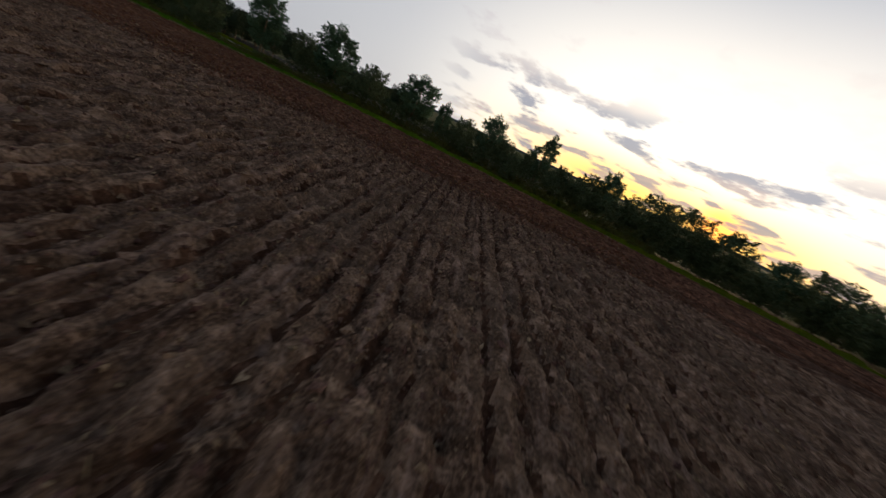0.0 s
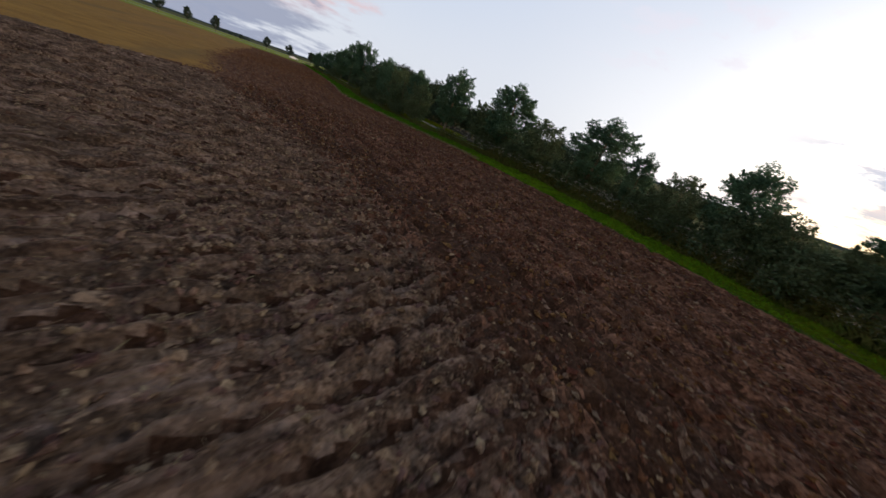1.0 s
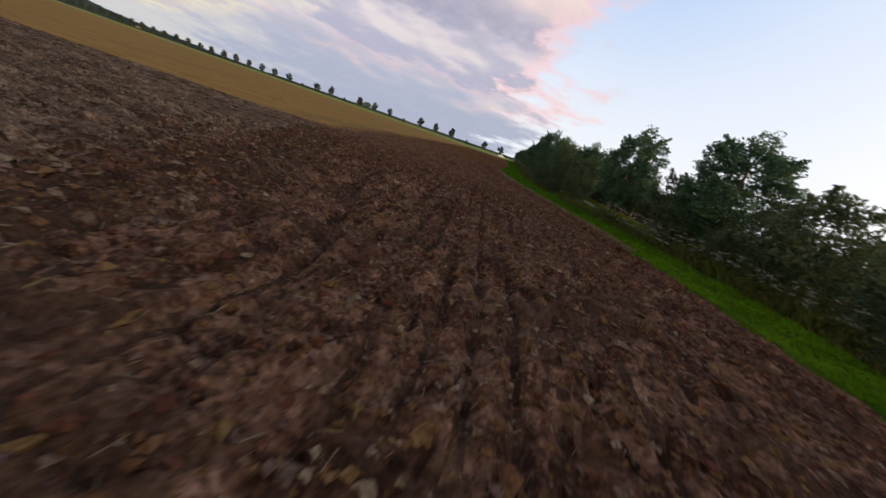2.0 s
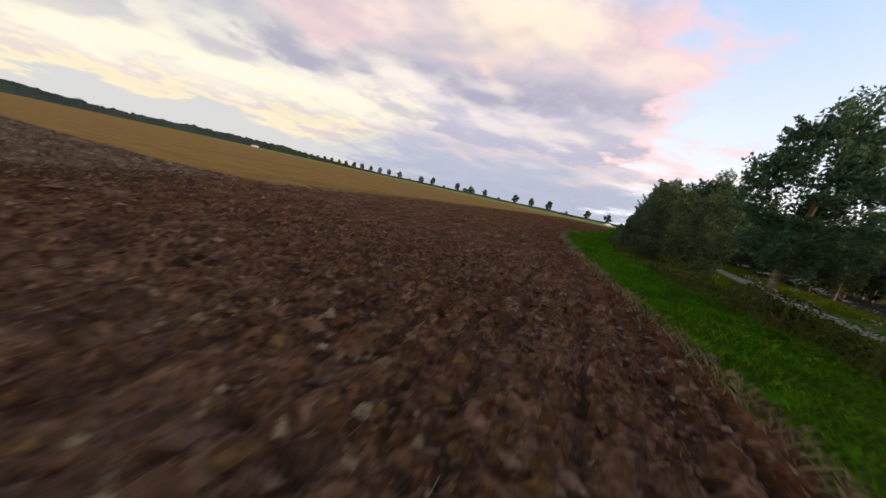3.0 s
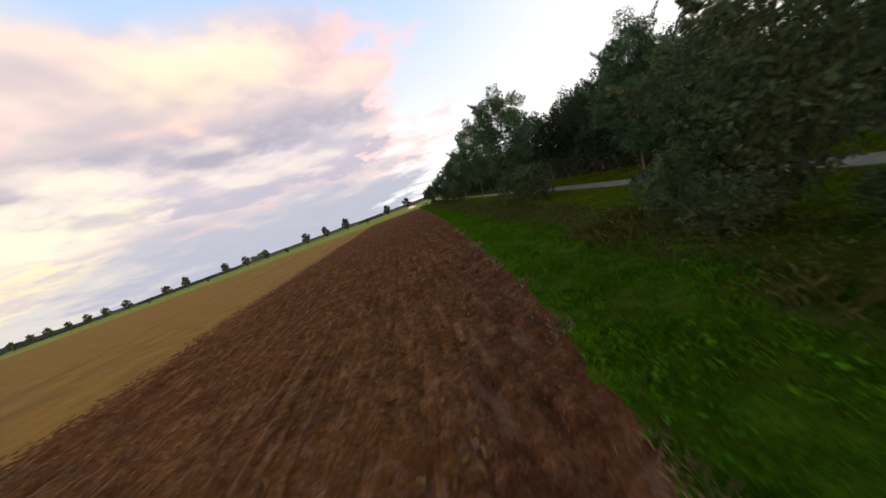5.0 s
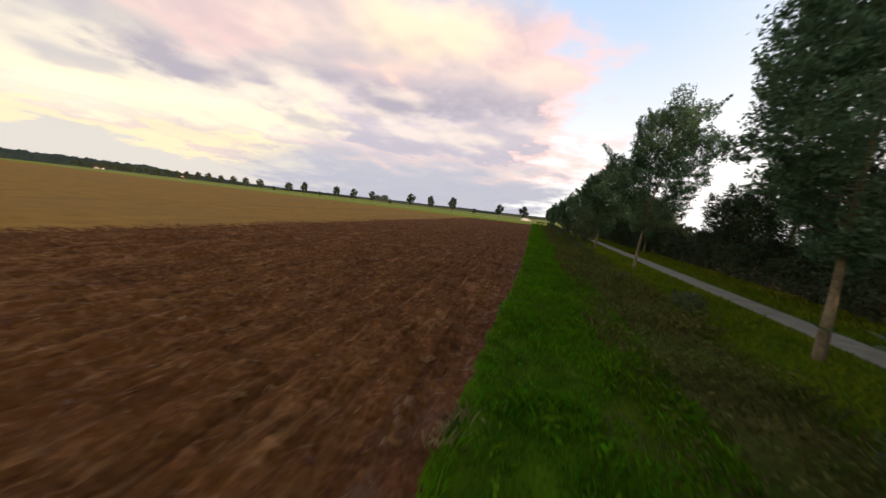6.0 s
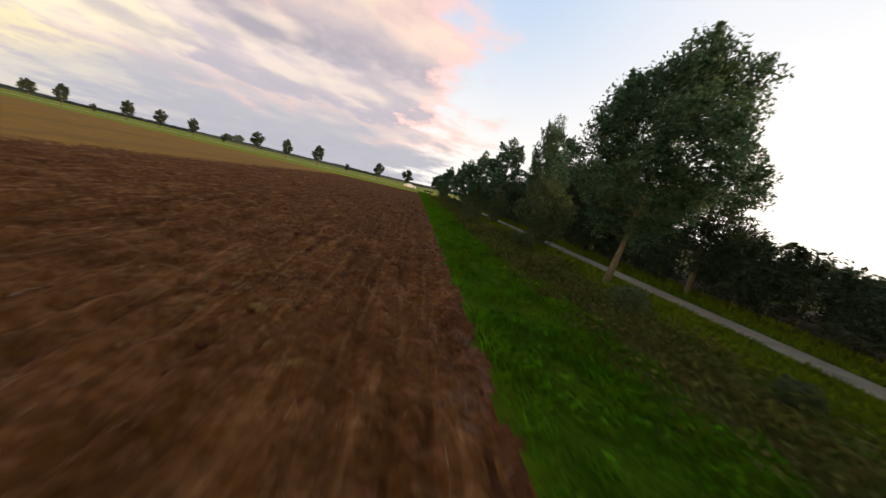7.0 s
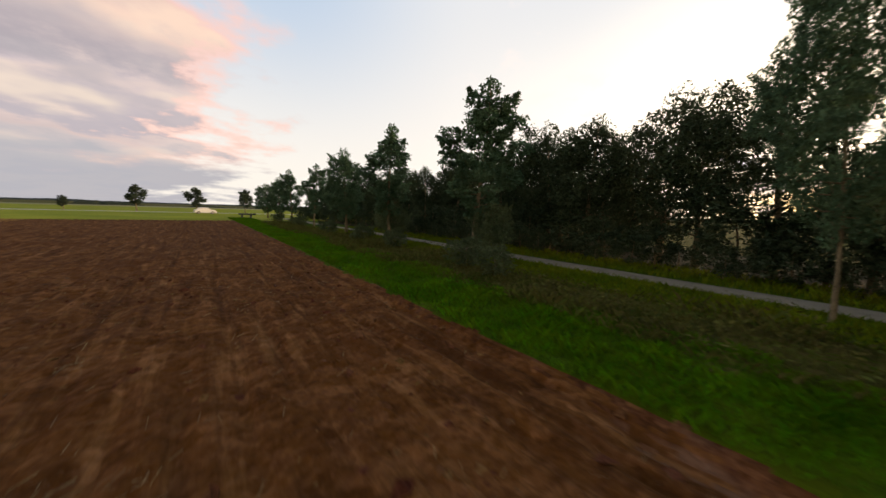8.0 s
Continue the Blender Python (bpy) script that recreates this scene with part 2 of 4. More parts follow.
SOIL = surface("tilled_soil", (0.080, 0.0282, 0.0072), (0.203, 0.082, 0.023), 1.0, 0.95, 0.045, 9, (0.34, 0.68), patch=((0.118, 0.042, 0.010), 0.25), streak=(((0.265, 0.120, 0.040), 4.2, 0.5), ((0.056, 0.020, 0.006), 3.6, 0.16)), crumb=(5.0, 0.3))
SOIL_MID = surface("brown_tilled_soil", (0.072, 0.030, 0.013), (0.200, 0.093, 0.042), 1.0, 0.95, 0.045, 9, (0.34, 0.68), patch=((0.112, 0.047, 0.020), 0.25), streak=(((0.270, 0.140, 0.066), 4.2, 0.5), ((0.052, 0.021, 0.010), 3.6, 0.16)), crumb=(5.0, 0.3))
SOIL_ROUGH = surface("lumpy_tilled_soil", (0.056, 0.023, 0.012), (0.246, 0.120, 0.063), 1.2, 0.95, 0.06, 10, (0.40, 0.60), patch=((0.108, 0.058, 0.032), 0.5), streak=(((0.080, 0.033, 0.016), 1.6, 0.25),), crumb=(5.5, 0.42))
SOIL_PALE = surface("dry_tilled_soil", (0.060, 0.033, 0.018), (0.280, 0.172, 0.100), 1.4, 0.95, 0.05, 12, (0.38, 0.62), patch=((0.120, 0.078, 0.046), 0.3), streak=(((0.048, 0.024, 0.014), 0.12, 3.6, -14.6), ((0.270, 0.170, 0.112), 0.3, 4.5, -14.6)), crumb=(5.5, 0.42))
CLOD = surface("clod_soil", (0.072, 0.028, 0.011), (0.205, 0.096, 0.042), 2.5, 0.95, 0.012, 10, (0.36, 0.64), 0.6)
CLOD_PALE = surface("dry_clod_soil", (0.078, 0.043, 0.026), (0.285, 0.178, 0.112), 2.5, 0.9, 0.012, 10, (0.36, 0.64), 0.9)
# damp soil of the headland band, doubling as painted shade in the grooves
MOIST_AND_SHADE = surface("moist_groove_shade_soil", (0.042, 0.019, 0.010), (0.115, 0.058, 0.029), 2.0, 0.9, 0.02, 10, crumb=(7.0, 0.4))
SOIL_RED = surface("moist_red_soil", (0.060, 0.021, 0.008), (0.160, 0.063, 0.023), 1.6, 0.95, 0.03, 10, (0.36, 0.66), streak=(((0.190, 0.100, 0.056), 3.0, 0.8),), crumb=(5.0, 0.3))
STUBBLE = surface("stubble", (0.195, 0.095, 0.016), (0.38, 0.204, 0.038), 0.5, 0.9, 0.03, 22, (0.3, 0.68), streak=(((0.20, 0.118, 0.034), 0.25, 0.03),), patch=((0.30, 0.155, 0.040), 0.06))
MARGIN = surface("field_margin", (0.15, 0.20, 0.007), (0.30, 0.32, 0.018), 0.12, 0.9, 0.02, 20)
VERGE = surface("verge_turf", (0.022, 0.062, 0.001), (0.080, 0.145, 0.003), 2.2, 0.95, 0.05, 9, (0.38, 0.62), patch=((0.075, 0.090, 0.004), 0.5))
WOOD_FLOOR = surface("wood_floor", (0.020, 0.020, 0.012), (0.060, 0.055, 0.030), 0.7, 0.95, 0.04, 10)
BANK = surface("weedy_bank", (0.036, 0.042, 0.007), (0.135, 0.108, 0.030), 0.7, 0.95, 0.04, 12, patch=((0.055, 0.095, 0.006), 0.4))
FAR_LAND = surface("far_land", (0.17, 0.18, 0.07), (0.30, 0.28, 0.15), 0.004, 0.95, 0.0, 8)
ASPHALT = surface("path_asphalt", (0.20, 0.175, 0.13), (0.33, 0.29, 0.215), 1.5, 0.9, 0.004, 40)
CONCRETE = surface("road_concrete", (0.42, 0.41, 0.38), (0.56, 0.54, 0.50), 0.3, 0.9, 0.0, 20)
LEAF = surface("leaf_green", (0.054, 0.104, 0.056), (0.142, 0.226, 0.120), 0.5, 0.65, 0, 6, (0.35, 0.65), 0.5, 0.35)
LEAF_OLIVE = surface("leaf_olive", (0.058, 0.087, 0.041), (0.146, 0.180, 0.084), 0.5, 0.7, 0, 6, (0.35, 0.65), 0.5, 0.3)
# avenue leaves, with some distance haze lifted into the colour
LEAF_FAR = surface("leaf_avenue_hazed", (0.035, 0.052, 0.036), (0.075, 0.100, 0.062), 0.5, 0.7, 0, 6, (0.35, 0.65), 0.5, 0.2)
BARK = surface("bark", (0.11, 0.086, 0.050), (0.27, 0.215, 0.13), 2.0, 0.9, 0.01, 12)
GRASS = surface("grass_blade", (0.034, 0.114, 0.002), (0.122, 0.256, 0.006), 0.6, 0.7, 0, 5, (0.3, 0.7), 0.8, 0.3, patch=((0.088, 0.145, 0.005), 0.45))
GRASS_LIME = surface("lime_grass_blade", (0.082, 0.176, 0.004), (0.222, 0.355, 0.012), 0.6, 0.7, 0, 5, (0.3, 0.7), 0.7, 0.35)
GRASS_DULL = surface("dull_grass", (0.070, 0.120, 0.003), (0.195, 0.225, 0.010), 0.5, 0.7, 0, 5, (0.3, 0.7), 0.6, 0.3)
DRY = surface("dry_straw", (0.16, 0.112, 0.058), (0.34, 0.255, 0.14), 1.0, 0.85, 0, 6, (0.3, 0.7), 0.6, 0.1)
WEED = surface("weed_leaf", (0.045, 0.064, 0.010), (0.185, 0.158, 0.050), 0.6, 0.9, 0, 8, (0.36, 0.64), 0.5, 0.2, patch=((0.055, 0.100, 0.008), 0.6))
# shade inside the dense belt is put into this darker leaf colour
LEAF_SHADE = surface("leaf_shaded", (0.030, 0.049, 0.026), (0.080, 0.108, 0.054), 0.5, 0.7, 0, 6, (0.35, 0.65), 0.5, 0.12)
PALE_FLOWER = surface("pale_flower", (0.28, 0.25, 0.21), (0.48, 0.44, 0.39), 1.0, 0.8, 0, 5)
FAR_WOOD = surface("far_wood", (0.020, 0.032, 0.030), (0.040, 0.055, 0.045), 0.03, 0.95, 0.0, 8)
PAINT_WHITE = surface("white_paint", (0.72, 0.72, 0.70), (0.82, 0.82, 0.80), 0.8, 0.4, 0, 6)
DARK_STEEL = surface("dark_steel", (0.03, 0.03, 0.032), (0.07, 0.07, 0.07), 2.0, 0.5, 0, 6)
ROOF_TILE = surface("roof_tile", (0.20, 0.09, 0.06), (0.30, 0.15, 0.10), 0.5, 0.85, 0, 6)
GLASS = surface("dark_glass", (0.02, 0.025, 0.03), (0.04, 0.045, 0.05), 1.0, 0.1, 0, 4)


# ---- mesh helpers ----
def mesh_of(name, verts, faces, mats, index=None, flat=True):
    """A mesh from arrays of corners and of quads or triangles."""
    verts, faces = np.asarray(verts, np.float32), np.asarray(faces, np.int32)
    me = bpy.data.meshes.new(name)
    n, k = faces.shape
    me.vertices.add(len(verts))
    me.vertices.foreach_set("co", verts.ravel())
    me.loops.add(n * k)
    me.loops.foreach_set("vertex_index", faces.ravel())
    me.polygons.add(n)
    me.polygons.foreach_set("loop_start", np.arange(0, n * k, k, dtype=np.int32))
    for m in mats:
        me.materials.append(m)
    if index is not None:
        me.polygons.foreach_set("material_index", np.asarray(index, np.int32))
    me.update(calc_edges=True)
    me.polygons.foreach_set("use_smooth", np.full(n, not flat))
    return me


def part(name, data, parent, label=""):
    ob = new(name, data)
    ob.parent = parent
    return tagged(ob, label)


def bm_mesh(name, bm, mat):
    me = bpy.data.meshes.new(name)
    bm.to_mesh(me)
    bm.free()
    me.materials.append(mat)
    return me


def box(bm, cx, cy, cz, sx, sy, sz, bevel=0.0):
    r = bmesh.ops.create_cube(bm, size=1, matrix=Matrix.Translation((cx, cy, cz)) @ Matrix.Diagonal((sx, sy, sz, 1)))
    if bevel:
        es = {e for v in r["verts"] for e in v.link_edges}
        bmesh.ops.bevel(bm, geom=list(es), offset=bevel, segments=2, affect="EDGES")


def value_noise(x, y, seed):
    """Smooth value noise on the unit lattice, from -1 to 1."""
    rng = np.random.RandomState(seed)
    tab = rng.rand(256, 256) * 2 - 1
    i, j = np.floor(x).astype(int), np.floor(y).astype(int)
    u, w = x - i, y - j
    u, w = u * u * (3 - 2 * u), w * w * (3 - 2 * w)
    g = lambda a, b: tab[a % 256, b % 256]
    return (g(i, j) * (1 - u) + g(i + 1, j) * u) * (1 - w) + (g(i, j + 1) * (1 - u) + g(i + 1, j + 1) * u) * w


# ---- the plan: lines that run along the verge ----
def edge_x(y):
    """Where the tilled soil meets the grass verge."""
    return np.interp(y, (20, 40, 60, 72, 80, 86, 92, 97, 102, 107, 112, 118, 124, 130, 135, 143, 150, 165, 230), (3.0, 3.4, 4.4, 5.7, 6.0, 5.7, 4.9, 4.1, 2.7, 1.2, 0.1, -1.1, -1.6, -1.3, -0.6, -0.2, 0.0, 0.5, 0.7))


def stubble_x(y):
    """Where the stubble ends and the tilled strip begins."""
    return np.interp(y, (60, 92, 97.5, 100, 102, 106, 111, 118, 130, 150, 260), (-400, -120, -36, -19.0, -14.6, -14.6, -15.3, -16.3, -17.1, -17.6, -18.2))


FIELD_END, ROAD_Y = 249.0, 296.5
PATH_W = 1.3


def path_x(y):
    """The middle of the narrow path."""
    return np.interp(y, (20, 97, 107, 112, 240), (14.5, 13.6, 10.2, 9.8, 9.7))


def head_x(y):
    """Where the cross-worked field meets the headland worked along the verge."""
    return np.interp(y, (40, 66, 76, 83, 94, 104), (-5.5, -6.0, -6.9, -7.8, -11.5, -16.0))


def bank_x(y):
    """The weedy bank between the verge and the strip of grass by the path."""
    a = edge_x(y) + np.interp(y, (84, 92, 98, 105, 120, 135, 165, 200), (3.4, 4.6, 4.6, 3.9, 4.0, 3.3, 2.5, 2.8))
    return a, np.maximum(a + 1.2, np.interp(y, (150, 180), (5.4, 6.2)))


def road_line(x):
    """The middle of the country road beyond the field."""
    w = np.maximum(0.0, -10.0 - x)
    return ROAD_Y + 0.03 * w + 0.00015 * w * w


def relief(x, y, parts=False):
    """Height of the ground: clods and furrows in the tilled strip, level elsewhere."""
    e = edge_x(y)
    tilled = smooth(0.15, -0.35, x - e) * smooth(FIELD_END + 1, FIELD_END - 1, y)
    hx = head_x(y)
    cross = smooth(0.3, -0.3, x - hx) * smooth(102, 98, y)
    wob = value_noise(x * 0.35, y * 0.35, 1) * 0.5
    # narrow grooves left by the tines, broken up along their length
    def groove(u, pitch, width):
        d = (u / pitch - np.round(u / pitch)) * pitch
        return np.exp(-(d / width) ** 2)
    uh = x - 0.75 * np.interp(y, (84, 150), (5.5, 0.0)) + value_noise(x * 0.15, y * 0.06, 2) * 0.35
    uc = y - 0.26 * x + wob * 0.25
    g_h = groove(uh, 0.52, 0.10) * smooth(-0.75, 0.0, value_noise(np.round(uh / 0.52) * 7.3, y * 0.25, 15)) + 0.4 * groove(uh + 0.2, 1.56, 0.14)
    g_c = groove(uc, 0.62, 0.11) * smooth(-0.8, 0.0, value_noise(x * 0.3, np.round(uc / 0.62) * 5.1, 16))
    fade = np.interp(y, (140, 172), (1.0, 0.6))
    g_h = g_h * fade
    furrow = -np.where(cross > 0.5, g_c * 1.6, g_h)
    keep = 0.35 + 0.65 * smooth(-0.6, 0.5, value_noise(x * 0.5, y * 0.3, 6))
    # rounded lumps with creases between them, drawn out along the working
    across, along = np.where(cross > 0.5, uc, uh), np.where(cross > 0.5, x, y)
    drawn = np.interp(y, (94, 102, 140, 165), (0.8, 0.34, 0.34, 0.55))
    c1 = np.minimum(1.0, 1.9 * np.abs(value_noise(across * 3.0, along * 3.0 * drawn, 3)))
    c2 = np.minimum(1.0, 1.9 * np.abs(value_noise(across * 5.6 + 7, along * 5.6 * drawn, 4)))
    lump = c1 ** 0.7 * 0.62 + c2 ** 0.7 * 0.42 + value_noise(x * 1.5, y * 1.5, 5) * 0.4
    tramline = np.exp(-((x - hx - 2.2) / 0.3) ** 2) + np.exp(-((x - hx - 4.1) / 0.3) ** 2)
    h = 0.12 * furrow * (0.4 + 0.6 * keep) + np.interp(y, (92, 102, 130, 180, 196), (0.22, 0.16, 0.13, 0.13, 0.08)) * (lump - 0.75) - 0.15 * tramline * smooth(102, 96, y)
    # groove mask, for the shade and damp coloured into the furrows
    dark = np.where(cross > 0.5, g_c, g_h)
    stub = 0.02 * value_noise(x * 3.0, y * 3.0, 7)
    in_stub = smooth(0.4, -0.4, x - stubble_x(y))
    lip = 0.07 * np.exp(-((x - e - 0.15) / 0.3) ** 2) + 0.02 * value_noise(x * 2.0, y * 2.0, 8) * smooth(0, 0.5, x - e)
    h = h * (0.3 + 0.7 * smooth(0.0, 3.0, x - stubble_x(y)))
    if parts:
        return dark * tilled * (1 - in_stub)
    return tilled * ((1 - in_stub) * h + in_stub * stub) + lip * smooth(FIELD_END + 1, FIELD_END - 1, y)


def stretch(dense, ends):
    """Grid lines: the dense run and ever wider steps out to both ends."""
    def out(start, stop, step):
        vals = []
        while abs(stop - start) > step:
            start += math.copysign(step, stop - start)
            vals.append(start)
            step *= 1.22
        return vals + [stop]
    step = 0.12
    return np.array(out(dense[0], ends[0], step)[::-1] + list(dense) + out(dense[-1], ends[1], step))


def build_ground():
    xs = stretch(np.concatenate([np.arange(-25, -9, 0.15), np.arange(-9, 6.0, 0.075)]), (-4000, 4000))
    ys = stretch(np.concatenate([np.arange(60, 98, 0.095), np.arange(98, 210, 0.15), np.arange(210, 256, 0.45)]), (-4000, 4000))
    X, Y = np.meshgrid(xs, ys)
    Z = relief(X, Y)
    verts = np.stack([X, Y, Z], -1).reshape(-1, 3)
    nx, ny = len(xs), len(ys)
    i = (np.arange(ny - 1)[:, None] * nx + np.arange(nx - 1)[None]).ravel()
    faces = np.stack([i, i + 1, i + nx + 1, i + nx], -1)
    cx, cy = (X[:-1, :-1] + X[1:, 1:]).ravel() / 2, (Y[:-1, :-1] + Y[1:, 1:]).ravel() / 2
    jag = value_noise(cx * 2.2, cy * 2.2, 9) * 0.25
    grain = np.random.RandomState(8).uniform(-1, 1, len(cx))
    e = edge_x(cy) + jag * 0.45
    idx = np.full(len(cx), 4)
    b0, b1 = bank_x(cy)
    idx[(cx > b0 + jag * 4 + grain * 0.4) & (value_noise(cx * 0.6, cy * 0.35, 33) > -0.35 + 0.25 * grain)] = 5
    idx[cx > b1 + jag * 2] = 4
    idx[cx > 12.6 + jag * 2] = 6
    idx[cx > 26 + jag * 6] = 5
    idx[(cx > e) & (cy < 74 + 3 * grain)] = 5
    field = cx < e
    idx[field] = 0
    idx[field & (cy < 120 + 4 * value_noise(cx * 0.3, cy * 0.3, 29) + 17 * grain)] = 11
    idx[field & (cy < 97 + 3 * value_noise(cx * 0.3, cy * 0.3, 26) + 6 * grain)] = 10
    near_edge = np.interp(cy, (92, 100, 112, 130, 150, 175, 210), (0.3, 1.1, 2.2, 1.9, 0.6, 0.2, 0.0))
    idx[field & (cx > e - near_edge + 0.5 * value_noise(cx * 0.6, cy * 0.3, 28) + 0.4 * grain) & (cy > 90) & (cy < FIELD_END)] = 8
    blend = value_noise(cx * 0.5, cy * 0.5, 23) * 1.5 + jag * 3 + grain * 1.3
    idx[field & (cx < head_x(cy) + blend) & (cy < 102 + blend)] = 1
    band = cx - head_x(cy)
    idx[field & (band + blend * 0.5 > 0.1) & (band + blend * 0.5 < 2.3) & (cy < 98 + blend)] = 9
    # groove bottoms take the dark soil: damp, and furrow shade put into colour
    moist_shade = field & (cy < 101) & (relief(cx, cy, True) + value_noise(cx * 4, cy * 4, 18) * 0.35 + value_noise(cx * 9, cy * 9, 19) * 0.3 > 0.68)
    idx[moist_shade] = 9
    idx[field & (cx < stubble_x(cy) + jag * 0.8 + value_noise(cy * 0.25, cy * 0 + 0.3, 24) * 0.4 + grain * 1.0)] = 2
    idx[(cy > FIELD_END + 0.14 * np.maximum(0, -cx - 20) + jag + grain * 0.5) & (cx < 60)] = 3
    idx[(cy > road_line(cx) + 110) & (cx < 60)] = 7
    idx[(cy > road_line(cx) + 165)] = 5
    me = mesh_of("ground", verts, faces, [SOIL, SOIL_PALE, STUBBLE, MARGIN, VERGE, BANK, WOOD_FLOOR, FAR_LAND, SOIL_RED, MOIST_AND_SHADE, SOIL_ROUGH, SOIL_MID], idx, flat=False)
    return tagged(new("ground", me), "flat farmland with tilled soil, stubble and grass verge", "ground", kind="structure")


build_ground()


def ribbon(name, pts, width, z, mat, label, category, thick=0.06):
    """A paved band along a line of points, as a slab with sides."""
    pts = np.array(pts, float)
    d = np.gradient(pts, axis=0)
    d /= np.linalg.norm(d, axis=1)[:, None]
    nrm = np.stack([d[:, 1], -d[:, 0]], -1)
    prof = [(-width / 2, z - thick), (-width / 2, z - 0.01), (-width / 2 + 0.03, z), (width / 2 - 0.03, z), (width / 2, z - 0.01), (width / 2, z - thick)]
    verts = [(p[0] + n[0] * o, p[1] + n[1] * o, h) for p, n in zip(pts, nrm) for o, h in prof]
    k = len(prof)
    faces = [(i * k + j, (i + 1) * k + j, (i + 1) * k + j + 1, i * k + j + 1) for i in range(len(pts) - 1) for j in range(k - 1)]
    return tagged(new(name, mesh_of(name, verts, faces, [mat])), label, category, kind="structure")


ys = np.arange(-60, 262, 2.0)
ribbon("cycle_path", [(float(path_x(y)), y) for y in ys], PATH_W, 0.035, ASPHALT, "narrow pale asphalt path between grass strips", "path")
ribbon("road", [(x, float(road_line(x))) for x in np.arange(-420, 90, 6.0)], 3.2, 0.04, CONCRETE, "pale concrete country road beyond the field", "road")


# ---- trees ----
def tube(path, radii, sides=7):
    """A tapered round limb along a line of points."""
    path = np.array(path, float)
    d = np.gradient(path, axis=0)
    d /= np.linalg.norm(d, axis=1)[:, None] + 1e-9
    ref = np.where(np.abs(d[:, 2:3]) > 0.9, [[1.0, 0, 0]], [[0, 0, 1.0]])
    u = np.cross(d, ref)
    u /= np.linalg.norm(u, axis=1)[:, None] + 1e-9
    w = np.cross(d, u)
    ang = np.linspace(0, 2 * np.pi, sides, endpoint=False)
    v = path[:, None] + (u[:, None] * np.cos(ang)[None, :, None] + w[:, None] * np.sin(ang)[None, :, None]) * np.array(radii)[:, None, None]
    n = len(path)
    f = [(i * sides + j, i * sides + (j + 1) % sides, (i + 1) * sides + (j + 1) % sides, (i + 1) * sides + j) for i in range(n - 1) for j in range(sides)]
    return v.reshape(-1, 3), np.array(f)


def join(pieces):
    vs, fs, o = [], [], 0
    for v, f in pieces:
        vs.append(v)
        fs.append(f + o)
        o += len(v)
    return np.concatenate(vs), np.concatenate(fs)


def leaves(rng, centres, size, droop=0.3):
    """Leaf blades: one bent four-cornered blade at each centre, turned at random."""
    n = len(centres)
    a = rng.uniform(0, 2 * np.pi, n)
    tilt = rng.normal(0, 0.6, n) - droop
    u = np.stack([np.cos(a) * np.cos(tilt), np.sin(a) * np.cos(tilt), np.sin(tilt)], -1)
    r = rng.normal(size=(n, 3))
    w = np.cross(u, r)
    w /= np.linalg.norm(w, axis=1)[:, None] + 1e-9
    s = size * rng.uniform(0.6, 1.3, n)[:, None]
    c = centres
    v = np.stack([c - u * s, c + w * s * 0.42, c + u * s, c - w * s * 0.42], 1).reshape(-1, 3)
    f = np.arange(4 * n).reshape(n, 4)
    return v, f


def crown_points(rng, lobes, per, shell=0.45):
    """Leaf places inside uneven lobes (x, y, z, r, flatness), thicker towards their outsides."""
    out = []
    for x, y, z, r, fl in lobes:
        k = max(30, int(per * r * r))
        d = rng.normal(size=(k, 3))
        d /= np.linalg.norm(d, axis=1)[:, None]
        rad = r * rng.uniform(shell, 1.0, k) ** 0.6
        rad *= 1 + 0.28 * np.sin(d[:, 0] * 5 + x * 3) * np.sin(d[:, 1] * 6 + y) + 0.2 * np.sin(d[:, 2] * 7 + z)
        p = d * rad[:, None] * [1, 1, fl] + [x, y, z]
        out.append(p)
    return np.concatenate(out)


